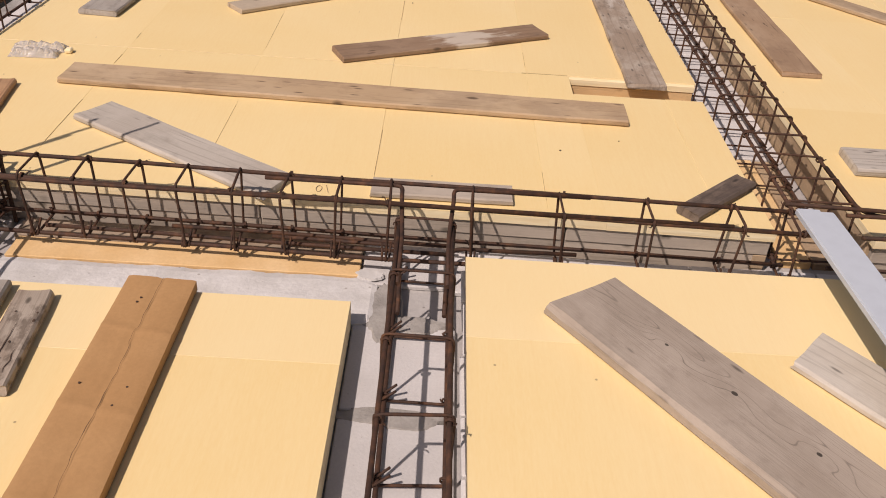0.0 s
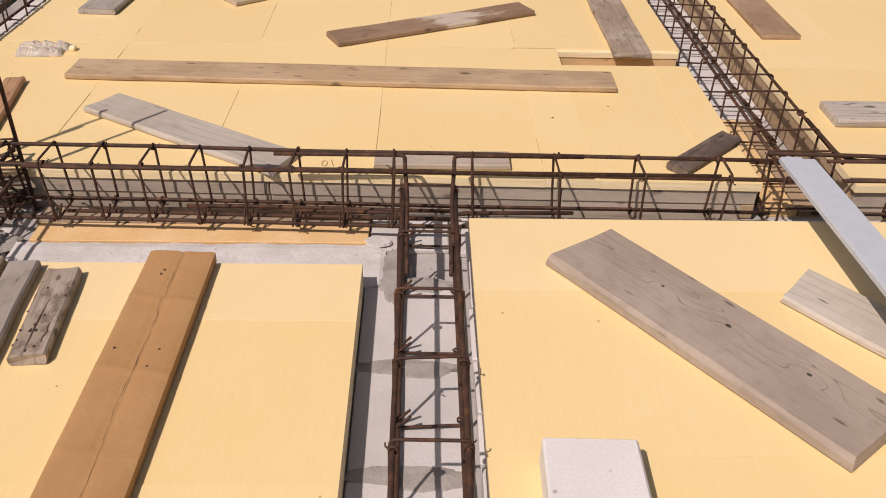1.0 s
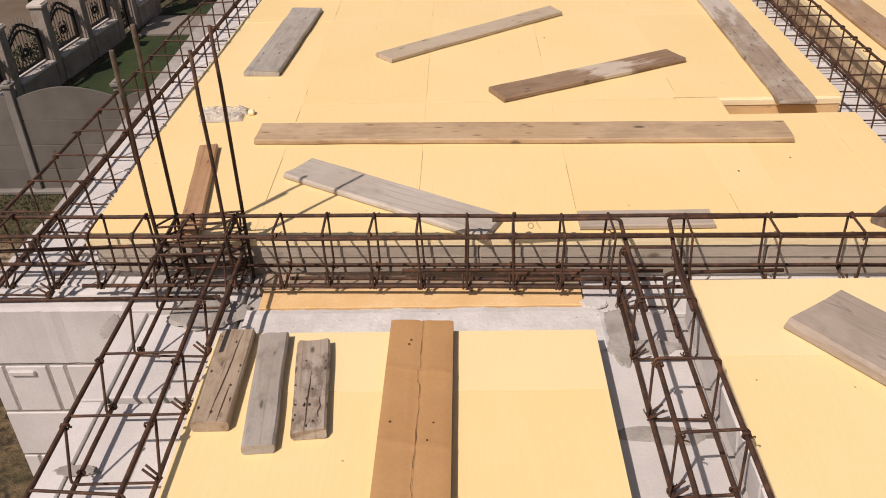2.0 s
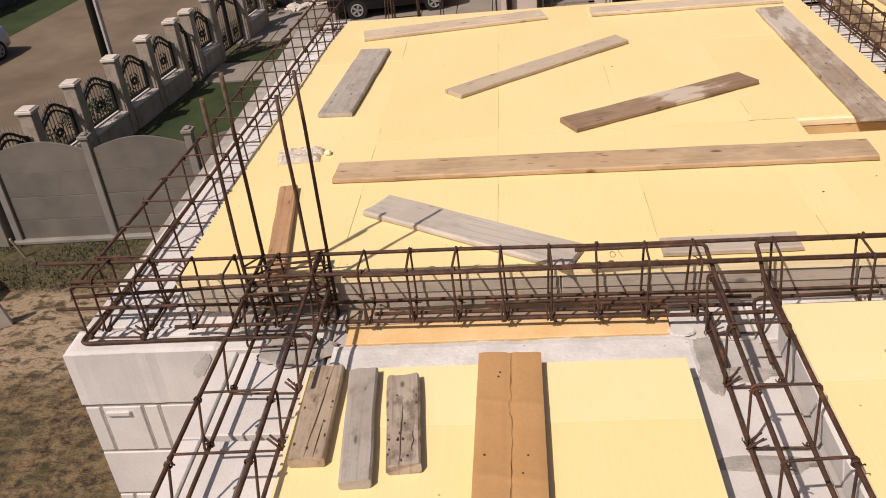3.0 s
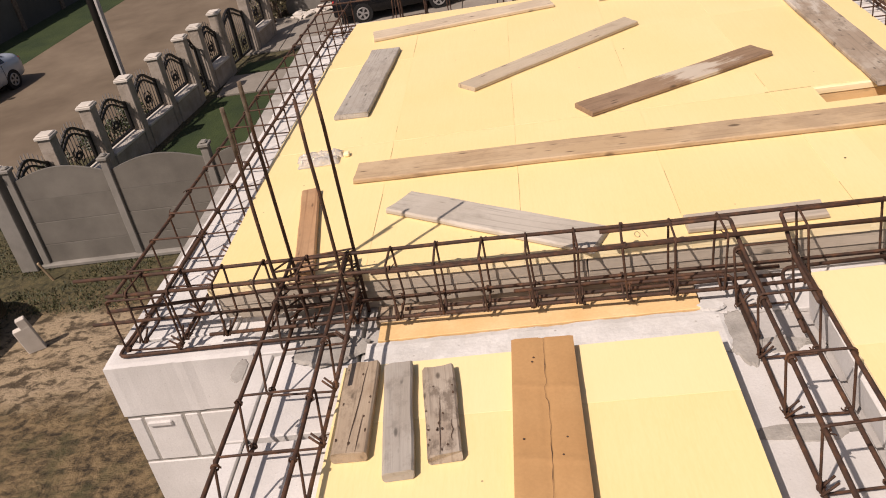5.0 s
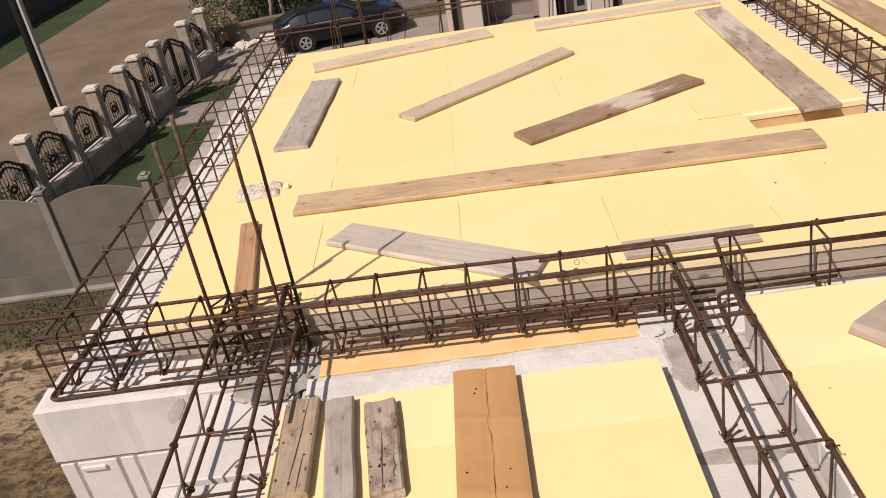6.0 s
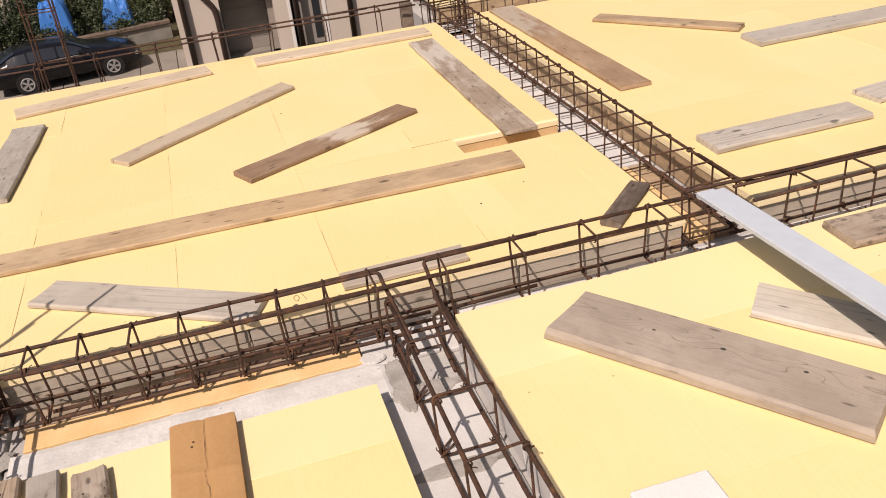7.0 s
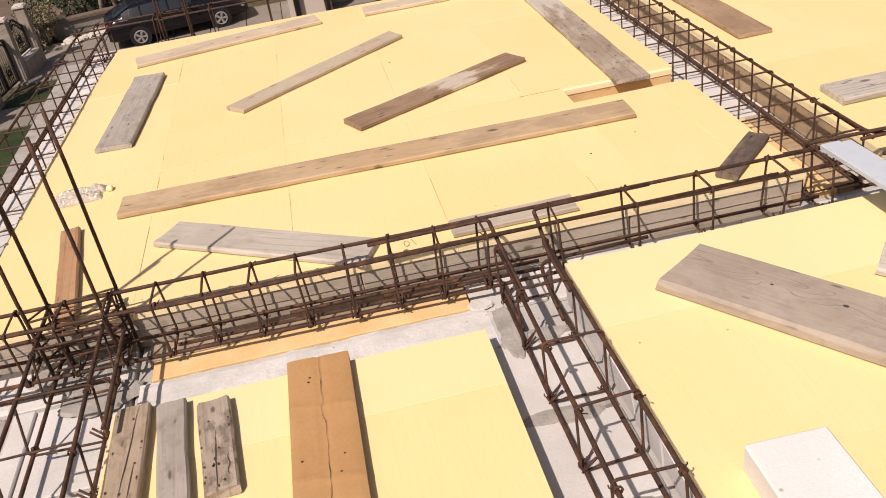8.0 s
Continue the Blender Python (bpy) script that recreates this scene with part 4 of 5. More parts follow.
plank((1.250, -0.615), 0.76, 0.190, -50.5, 0.026, WOOD_GREY, "grey board under the white profile", seed=22, wane=0.004, skew=(-0.12, 0))
plank((2.45, 4.72), 1.5, 0.14, -3.0, T, WOOD_FORM, "grey board on the foam beyond the far cage", seed=23)
offcut_1 = plank((-1.392, -0.365), 0.415, 0.106, -89.2, 0.033, WOOD_SQUARED, "split brown offcut of squared timber", -0.055, seed=24, wane=0.005, group="timber offcuts")
plank((-1.258, -0.417), 0.485, 0.090, -85.0, 0.032, WOOD_OFFCUT, "smooth grey offcut of squared timber", -0.055, seed=25, wane=0.005, group="timber offcuts")
offcut_3 = plank((-1.128, -0.409), 0.395, 0.099, -84.3, 0.032, WOOD_DIRTY, "chipped grey offcut with dark pitch spots", -0.055, seed=26, wane=0.005, group="timber offcuts")


def split(ob, x0, x1, y0, y1, z, seed):
    """A dark drying crack along a board."""
    r = random.Random(seed)
    bm, n = bmesh.new(), 14
    pts = [(x0 + (x1 - x0) * i / n, y0 + (y1 - y0) * i / n + 0.005 * noise.noise((i * 0.22, seed, 1)) + 0.0015 * noise.noise((i * 0.9, seed, 4))) for i in range(n + 1)]
    up = [bm.verts.new((x, y - 0.0003 - 0.0011 * math.sin(math.pi * i / n), z)) for i, (x, y) in enumerate(pts)]
    dn = [bm.verts.new((x, y + 0.0003 + 0.0011 * math.sin(math.pi * i / n), z)) for i, (x, y) in enumerate(pts)]
    for i in range(n):
        bm.faces.new((up[i], up[i + 1], dn[i + 1], dn[i]))
    part("crack", bm, CRACK, ob, "dark drying crack")


split(offcut_1, -0.20, 0.205, 0.02, -0.005, 0.0342, 1)
split(offcut_1, 0.05, 0.206, 0.028, 0.02, 0.0344, 2)
split(offcut_3, -0.05, 0.197, 0.0, -0.012, 0.0332, 3)
split(offcut_3, 0.06, 0.15, 0.03, 0.025, 0.0332, 4)
split(split_board, -0.418, 0.30, -0.03, -0.02, 0.0335, 5)


def nicks(ob, half, wide, z, count, seed):
    """Dark knot holes and torn nicks in a board's face, most of them along its edges."""
    r = random.Random(seed)
    for _ in range(count):
        x = r.uniform(-half, half)
        y = r.choice((-1, 1)) * wide * r.uniform(0.72, 0.90) if r.random() < 0.6 else r.uniform(-0.6, 0.6) * wide
        bm, n, a0 = bmesh.new(), 9, r.uniform(0, 6)
        lx, ly = r.uniform(0.004, 0.009), r.uniform(0.0022, 0.0042)
        rim = [bm.verts.new((x + lx * k * math.cos(q), y + ly * k * math.sin(q), z)) for q, k in ((2 * math.pi * i / n, r.uniform(0.65, 1.2)) for i in range(n))]
        bm.faces.new(rim)
        part("knot_hole", bm, CRACK, ob, "dark torn knot hole")


nicks(offcut_1, 0.19, 0.053, 0.0342, 9, 61)
nicks(offcut_3, 0.18, 0.0495, 0.0334, 14, 62)


# a strip of cardboard folded over, with a long split
def cardboard_strip():
    root = thing("cardboard_strip", "brown cardboard strip with a long split and creases on yellow foam", "cardboard", pose(-0.812, -0.129, -0.0545, 0, 0, -90.5))
    nx, ny, W, L = 150, 14, 0.198, 1.5
    bm, grid, low = bmesh.new(), [], []
    for i in range(nx + 1):
        x = L * i / nx
        row, rl = [], []
        for j in range(ny + 1):
            y = (j / ny - 0.5) * W * (1 + 0.03 * (i / nx))
            z = 0.036 + 0.003 * noise.noise((x * 4, y * 9, 2))
            for fold, h in ((0.225, 0.0024), (0.52, 0.0022), (0.80, 0.0015)):
                z += h * math.exp(-((x - fold - 0.12 * (y + 0.1) - 0.012 * noise.noise((y * 25, fold, 3))) / 0.009) ** 2)
            z -= 0.004 * math.exp(-((y - 0.004 * math.sin(x * 9)) / 0.008) ** 2)
            if j in (0, ny):
                z -= 0.003
            row.append(bm.verts.new((x + 0.02 * y, y, z)))
            rl.append((bm.verts.new((x + 0.02 * y, y, z)), bm.verts.new((x + 0.02 * y, y, 0.0))) if j in (0, ny) or i in (0, nx) else None)
        grid.append(row)
        low.append(rl)
    for i in range(nx):
        for j in range(ny):
            f = bm.faces.new((grid[i][j], grid[i + 1][j], grid[i + 1][j + 1], grid[i][j + 1]))
            f.smooth = True
        for j in (0, ny):
            bm.faces.new((low[i][j][0], low[i][j][1], low[i + 1][j][1], low[i + 1][j][0]))
    for i in (0, nx):
        for j in range(ny):
            bm.faces.new((low[i][j][0], low[i][j + 1][0], low[i][j + 1][1], low[i][j][1]))
    bmesh.ops.recalc_face_normals(bm, faces=bm.faces[:])
    part("sheet", bm, CARD, root)
    bm, n = bmesh.new(), 70
    up, dn = [], []
    for i in range(n + 1):
        x = 1.12 * i / n
        y = 0.004 + 0.010 * noise.noise((x * 4, 1, 1)) + 0.004 * noise.noise((x * 26, 3, 1)) - 0.006 * (0.225 < x < 0.30)
        w = (0.0003 + 0.0010 * abs(noise.noise((x * 11, 8, 2)))) * (1 if i < n else 0.1)
        up.append(bm.verts.new((x + 0.001, y - w, 0.0376)))
        dn.append(bm.verts.new((x + 0.001, y + w, 0.0376)))
    for i in range(n):
        bm.faces.new((up[i], up[i + 1], dn[i + 1], dn[i]))
    part("split", bm, CRACK, root, "dark split in the cardboard")
    for x, y in ((0.10, -0.03), (0.12, -0.035), (0.45, -0.07), (0.455, 0.05), (0.52, 0.035)):
        bm = bmesh.new()
        bmesh.ops.create_cone(bm, cap_ends=True, segments=8, radius1=0.0035, radius2=0.0032, depth=0.002)
        part("staple_hole", bm, CRACK, root, at=pose(x, y, 0.0375))
    return root


cardboard_strip()


# white metal profile propped on the cage
def white_profile():
    root = thing("metal_profile", "white coated sheet metal profile propped on the rebar cage", "metal profile", pose(1.186, 0.225, 0.138, 2.3, 0, 180))
    top = [(-0.060, -0.007), (-0.058, -0.003), (-0.016, -0.003), (-0.011, 0.004), (0.058, 0.004), (0.060, 0.000), (0.056, 0.000), (-0.012, 0.000), (-0.018, -0.006)]
    part("sheet", prism(top, 0.0, 2.5), PROFILE, root)
    for sx in (-1, 1):
        z = 0.0005 if sx > 0 else -0.0065
        part("edge_fold", prism([(sx * 0.0605, -0.014), (sx * 0.0605, z), (sx * 0.0630, z), (sx * 0.0630, -0.014)], 0.0, 2.5), PROFILE, root)
    return root


white_profile()

block = link_mesh("concrete_block", boxed(-0.106, 0.106, -0.25, 0.25, 0, 0.088, bevel=0.006), AAC_CLEAN)
block.matrix_world = pose(0.288, -1.235, 0.0005, 0, 0, -1.5)
tagged(block, "white aerated concrete block lying on yellow foam", "block")


def wrapper():
    root = thing("plastic_wrapper", "crumpled clear plastic wrapper on yellow foam", "wrapper", pose(-1.80, 1.43, 0.0, 0, 0, 4))
    for k, (dx, dy, s) in enumerate(((-0.01, 0.035, 1.0), (-0.01, -0.035, 0.9))):
        bm = bmesh.new()
        bmesh.ops.create_grid(bm, x_segments=26, y_segments=12, size=0.5)
        for v in bm.verts:
            u, w = v.co.x * 2, v.co.y * 2
            x, y = v.co.x * 0.23 * s, v.co.y * 0.078
            dome = max(0.0, 1 - abs(w) ** 2.4) * max(0.0, 1 - abs(u) ** 9)
            z = 0.0012 + 0.026 * dome * (1 + 0.5 * noise.noise((x * 30, y * 34, k * 5)) + 0.35 * noise.noise((x * 75, y * 75, k)))
            v.co = (x + dx + 0.004 * noise.noise((y * 40, k, 1)), y + dy, z)
        part("film", bm, FOIL, root)
    part("lump", boxed(0.11, 0.14, -0.015, 0.02, 0, 0.02, bevel=0.005), XPS_SIDE, root, "small broken lump of yellow foam")
    return root


wrapper()

# pencil marks on the foam by the cage
marks = thing("pencil_marks", "small pencil marks on the foam edge", "marks", pose(-0.43, 0.40, 0.0005))
part("mark", tubed([Vector((0.010 * math.cos(a), 0.020 * math.sin(a), 0.0008)) for a in [0.6 * i for i in range(10)]], 0.0010, 4, True), INK, marks)
part("mark", tubed([(0.022, 0.026, 0.0008), (0.034, -0.022, 0.0008)], 0.0010, 4), INK, marks)


# ---- the surroundings ----
def sheet(name, label, category, pts, z, material, divisions=0):
    bm = bmesh.new()
    f = bm.faces.new([bm.verts.new((x, y, z)) for x, y in pts])
    if divisions:
        bmesh.ops.subdivide_edges(bm, edges=bm.edges[:], cuts=divisions, use_grid_fill=True)
    ob = link_mesh(name, bm, material)
    return tagged(ob, label, category, kind="structure")


sheet("ground", "dry earth with patchy weeds around the building", "ground", [(-900, -900), (900, -900), (900, 900), (-900, 900)], GZ, GROUND)
sheet("road", "pale compacted gravel road behind the garden fence", "road", [(-22.0, -40), (-15.4, -40), (-14.9, 10.5), (-14.3, 13.6), (-13.4, 15.4), (-11.4, 16.4), (-11.0, 19), (-9.4, 31), (-2, 90), (-13, 90), (-18.4, 24)], GZ + 0.01, ROAD)
sheet("lawn", "short mown green lawn behind the fence", "lawn", [(-10.2, 11.2), (-4.0, 11.2), (-4.0, 19.3), (-9.3, 19.3)], GZ + 0.012, GRASS)
sheet("lawn", "narrow strip of mown green lawn", "lawn", [(-9.1, 21.1), (-4.0, 21.1), (-4.0, 22.1), (-9.0, 22.1)], GZ + 0.012, GRASS)
sheet("verge", "grassy verge on the other side of the road", "verge", [(-24.0, -10), (-18.9, -10), (-18.2, 25), (-12.5, 90), (-20, 90), (-23.0, 25)], GZ + 0.014, GRASS)


def slab_path(label, x0, x1, y0, y1):
    root = thing("garden_path", label, "path", pose(0, 0, 0), kind="structure")
    n = max(1, round((x1 - x0) / 1.1))
    for i in range(n):
        a, b = x0 + (x1 - x0) * i / n, x0 + (x1 - x0) * (i + 1) / n
        part("paving_slab", boxed(a + 0.01, b - 0.01, y0, y1, GZ, GZ + 0.06, bevel=0.01), PAVING, root)


slab_path("grey concrete garden path from the gate", -9.2, -3.5, 19.35, 20.9)
slab_path("wide grey concrete drive behind the gates", -9.3, 2.0, 22.85, 26.6)


def grass_tufts(label, x0, x1, y0, y1, count, seed, h=0.09):
    r = random.Random(seed)
    bm = bmesh.new()
    for _ in range(count):
        x, y = r.uniform(x0, x1), r.uniform(y0, y1)
        if noise.noise((x * 0.5, y * 0.5, 3)) < -0.05:
            continue
        for _ in range(5):
            a, k = r.uniform(0, 6.3), r.uniform(0.5, 1.2) * h
            p = Vector((x + r.uniform(-0.1, 0.1), y + r.uniform(-0.1, 0.1), GZ))
            d = Vector((math.cos(a), math.sin(a), 0))
            s = Vector((-d.y, d.x, 0)) * 0.012
            bm.faces.new([bm.verts.new(q) for q in (p - s, p + s, p + d * k * 0.6 + Vector((0, 0, k)))])
    return tagged(link_mesh("weeds", bm, LEAF_WEED), label, "weeds", kind="stuff")


grass_tufts("low green weeds and grass tufts on dry earth", -11.5, -3.0, 9.3, 10.95, 1700, 21, 0.05)
grass_tufts("low weeds between the road and the fence corner", -14.2, -10.9, 10.9, 14.6, 1100, 22, 0.05)


# precast panel fence
def panel_fence():
    root = thing("panel_fence", "grey precast concrete panel fence with arched top panels", "fence", pose(-10.17, 11.0, GZ, 0, 0, 0))
    part("footing", boxed(-0.12, 5.75, -0.13, 0.13, 0, 0.09, bevel=0.02), POST_GREY, root)
    for i in range(4):
        x = 1.87 * i
        bm = boxed(x - 0.07, x + 0.07, -0.075, 0.075, 0, 2.02, bevel=0.012)
        box(bm, x - 0.10, x + 0.10, -0.105, 0.105, 2.02, 2.08, 0.01)
        box(bm, x - 0.06, x + 0.06, -0.065, 0.065, 2.08, 2.12, 0.02)
        part("post", bm, POST_GREY, root)
        if i == 3:
            break
        for k in range(4):
            z0, z1 = 0.47 * k + 0.004, 0.47 * (k + 1)
            if k < 3:
                part("panel", boxed(x + 0.072, x + 1.798, -0.022, 0.022, z0, z1, bevel=0.006), FENCE_GREY, root)
            else:
                n = 14
                o = [(x + 0.072, z0), (x + 1.798, z0)] + [(x + 1.798 - 1.726 * j / n, z0 + 0.40 + 0.19 * math.sin(math.pi * j / n)) for j in range(n + 1)]
                part("panel", prism(o, -0.022, 0.022), FENCE_GREY, root)
    return root


panel_fence()


# masonry fence with wrought iron infill along the road
def pillar(p, h, width=0.29, material=None):
    root = thing("fence_pillar", "stone-clad fence pillar with a pale cap", "pillar", pose(p.x, p.y, GZ), "fence pillars")
    part("shaft", boxed(-width / 2, width / 2, -width / 2, width / 2, 0, h, bevel=0.015), material or STONE, root)
    bm = boxed(-width / 2 - 0.035, width / 2 + 0.035, -width / 2 - 0.035, width / 2 + 0.035, h, h + 0.075, bevel=0.015)
    box(bm, -width / 2 - 0.01, width / 2 + 0.01, -width / 2 - 0.01, width / 2 + 0.01, h + 0.07, h + 0.10, 0.02)
    part("cap", bm, CAP, root)


def iron_section(a, b, base, top, kind):
    """Wall and grille between two pillars; the grille stands near the road face, a ledge shows inside."""
    d = b - a
    L = d.length - 0.29
    m = Matrix.Translation((a.x, a.y, GZ)) @ Matrix.Rotation(math.atan2(d.y, d.x), 4, "Z") @ Matrix.Translation((0.145, 0, 0))
    if kind == "wall":
        root = thing("fence_section", "low stone wall with an arched black wrought iron grille", "fence", m, "iron fence sections")
        part("low_wall", boxed(0, L, -0.155, 0.155, 0, base - 0.07, bevel=0.01), STONE, root)
        part("coping", boxed(0, L, -0.185, 0.185, base - 0.07, base, bevel=0.012), CAP, root)
    else:
        root = thing("iron_gate", "closed black wrought iron gate with an arched top", "gate", m)
        base = 0.08
    gy, z0 = 0.06, base + 0.05
    leaves = [(0.03, L - 0.03)] if kind != "double" else [(0.03, L / 2 - 0.02), (L / 2 + 0.02, L - 0.03)]

    def crown(u, lift=0.0):
        t = min(1, max(0, (u - 0.03) / (L - 0.06)))
        return top - 0.30 + 0.30 * math.sin(math.pi * t) ** 1.6 + lift

    def band(u0, u1, lift, half, depth):
        n, bm = 12, bmesh.new()
        us = [u0 + (u1 - u0) * i / n for i in range(n + 1)]
        rings = [[bm.verts.new((u, gy + sy * depth, crown(u, lift) + sz * half)) for sy, sz in ((-1, -1), (1, -1), (1, 1), (-1, 1))] for u in us]
        for A, B in zip(rings, rings[1:]):
            for q in range(4):
                bm.faces.new((A[q], A[(q + 1) % 4], B[(q + 1) % 4], B[q]))
        bm.faces.new(rings[0][::-1])
        bm.faces.new(rings[-1])
        return bm

    for u0, u1 in leaves:
        part("frame", boxed(u0, u0 + 0.06, gy - 0.03, gy + 0.03, z0, crown(u0 + 0.03), bevel=0.006), IRON, root)
        part("frame", boxed(u1 - 0.06, u1, gy - 0.03, gy + 0.03, z0, crown(u1 - 0.03), bevel=0.006), IRON, root)
        part("frame", boxed(u0 + 0.06, u1 - 0.06, gy - 0.03, gy + 0.03, z0, z0 + 0.06, bevel=0.006), IRON, root)
        part("rail", band(u0, u1, -0.02, 0.028, 0.03), IRON, root)
        part("rail", band(u0 + 0.06, u1 - 0.06, -0.15, 0.022, 0.026), IRON, root)
        n = max(5, int((u1 - u0) / 0.105))
        for i in range(1, n):
            u = u0 + (u1 - u0) * i / n
            part("picket", tubed([(u, gy, z0 + 0.05), (u, gy, crown(u, 0.13 if kind == "wall" else 0.0))], 0.012, 5), PICKET, root)
        mid = (u0 + u1) / 2
        for s in (-1, 1):
            for w in (-1, 1):
                sc = [(mid + s * (0.04 + 0.13 * t) * math.cos(2.4 * math.pi * t), gy - 0.02, z0 + 0.36 + w * (0.05 + 0.15 * t * math.sin(2.4 * math.pi * t))) for t in [i / 14 for i in range(15)]]
                part("scroll", tubed(sc, 0.015, 5), IRON, root)


def fence_at(y):
    return Vector((-10.75 + (y - 11.65) * 0.15, y, 0))


FY = [8.35, 10.0, 11.65, 13.15, 14.66, 16.25, 17.72, 19.15, 20.02, 21.30, 23.25, 24.65]
KIND = ["wall"] * 7 + ["gate", "wall", "double", "wall"]
for y in FY[3:]:
    pillar(fence_at(y), 1.78)
pillar(Vector((-10.5, 11.0, 0)), 2.0, 0.34, POST_GREY)
for y0, y1, kind in list(zip(FY, FY[1:], KIND))[2:]:
    iron_section(fence_at(y0), fence_at(y1), 0.60, 1.64, kind)


# utility pole
def utility_pole(x, y):
    root = thing("utility_pole", "slim dark utility pole with a pale side", "pole", pose(x, y, GZ))
    part("shaft", tubed([(0, 0, 0), (0, 0, 4), (0, 0, 9)], [0.15, 0.13, 0.10], 8), IRON, root)
    part("side_strip", boxed(0.10, 0.17, -0.10, 0.06, 0, 9, bevel=0.01), CONCRETE, root)


utility_pole(-11.3, 18.6)


# far wall beyond the road
def far_wall():
    root = thing("boundary_wall", "grey panel wall with brown posts across the road", "wall", pose(-22.9, 10, GZ, 0, 0, 84))
    for i in range(12):
        part("panel", boxed(3 * i + 0.1, 3 * i + 2.9, -0.05, 0.05, 0, 2.3, bevel=0.01), FAR_WALL, root)
        part("post", boxed(3 * i - 0.12, 3 * i + 0.12, -0.12, 0.12, 0, 2.45, bevel=0.02), BARK, root)


far_wall()


# low wall along the drive
def low_wall():
    root = thing("low_wall", "low grey garden wall with a brown coping", "wall", pose(-9.1, 27.25, GZ, 0, 0, 10.5))
    for i in range(3):
        part("panel", boxed(2.6 * i + 0.01, 2.6 * i + 2.59, -0.1, 0.1, 0, 0.52, bevel=0.01), POST_GREY, root)
        part("coping", boxed(2.6 * i, 2.6 * i + 2.6, -0.17, 0.17, 0.52, 0.64, bevel=0.015), BARK, root)


low_wall()

def white_stake():
    """An L-shaped offcut of white concrete, leaning in the earth."""
    bm = boxed(-0.15, 0.13, -0.055, 0.055, -0.05, 0.50, bevel=0.012)
    box(bm, -0.02, 0.13, -0.053, 0.053, 0.47, 0.66, bevel=0.012)
    ob = link_mesh("boundary_stake", bm, CAP)
    ob.matrix_world = pose(-9.1, 8.28, GZ, 4, -9, 28)
    tagged(ob, "leaning white concrete stake stuck in dry earth", "stake")
    peg = link_mesh("peg", boxed(-0.02, 0.02, -0.02, 0.02, -0.04, 0.46, bevel=0.006), WOOD_TAN)
    peg.matrix_world = pose(-9.85, 10.45, GZ, 8, -14, 15)
    tagged(peg, "thin pale wooden peg leaning in the weeds", "peg")


white_stake()


def rubble():
    r = random.Random(31)
    for i in range(30):
        s, along = r.uniform(0.12, 0.42), r.random()
        bm = bmesh.new()
        bmesh.ops.create_icosphere(bm, subdivisions=1, radius=s * 0.5)
        for v in bm.verts:
            v.co = Vector((v.co.x * 1.7, v.co.y, v.co.z * 0.5)) * r.uniform(0.75, 1.2)
        ob = link_mesh("rubble_stone", bm, CAP)
        ob.matrix_world = pose(-8.45 + 1.6 * along + r.uniform(-0.2, 0.2), 26.15 + 1.15 * along + r.uniform(-0.25, 0.2), GZ + 0.06 + s * 0.16, r.uniform(-8, 8), r.uniform(-8, 8), r.uniform(0, 360))
        tagged(ob, "pale broken stone slab in a heap by the drive", "stone", "rubble heap")


rubble()


# cars
def curve_at(points, u):
    """A soft line through a few (u, value) points."""
    for (a, p), (b, q) in zip(points, points[1:]):
        if u <= b:
            t = (u - a) / (b - a)
            return p + (q - p) * (0.35 * t + 0.65 * t * t * (3 - 2 * t))
    return points[-1][1]


SALOON = dict(top=[(0, 0.66), (0.025, 0.74), (0.05, 0.77), (0.15, 0.80), (0.33, 0.975), (0.46, 1.0), (0.56, 0.965), (0.72, 0.72), (0.86, 0.65), (0.95, 0.56), (1, 0.42)],
              belt=[(0, 0.60), (0.1, 0.68), (0.5, 0.655), (0.8, 0.62), (1, 0.40)], glass=(0.21, 0.685), doors=(0.30, 0.49, 0.66))
ESTATE = dict(top=[(0, 0.66), (0.02, 0.72), (0.05, 0.76), (0.20, 0.955), (0.36, 1.0), (0.52, 0.97), (0.68, 0.74), (0.85, 0.67), (0.95, 0.58), (1, 0.44)],
              belt=[(0, 0.60), (0.1, 0.68), (0.5, 0.665), (0.8, 0.63), (1, 0.42)], glass=(0.10, 0.65), doors=(0.26, 0.45, 0.63))
WIDE = [(0, 0.80), (0.05, 0.92), (0.25, 1.0), (0.75, 1.0), (0.92, 0.93), (1, 0.74)]


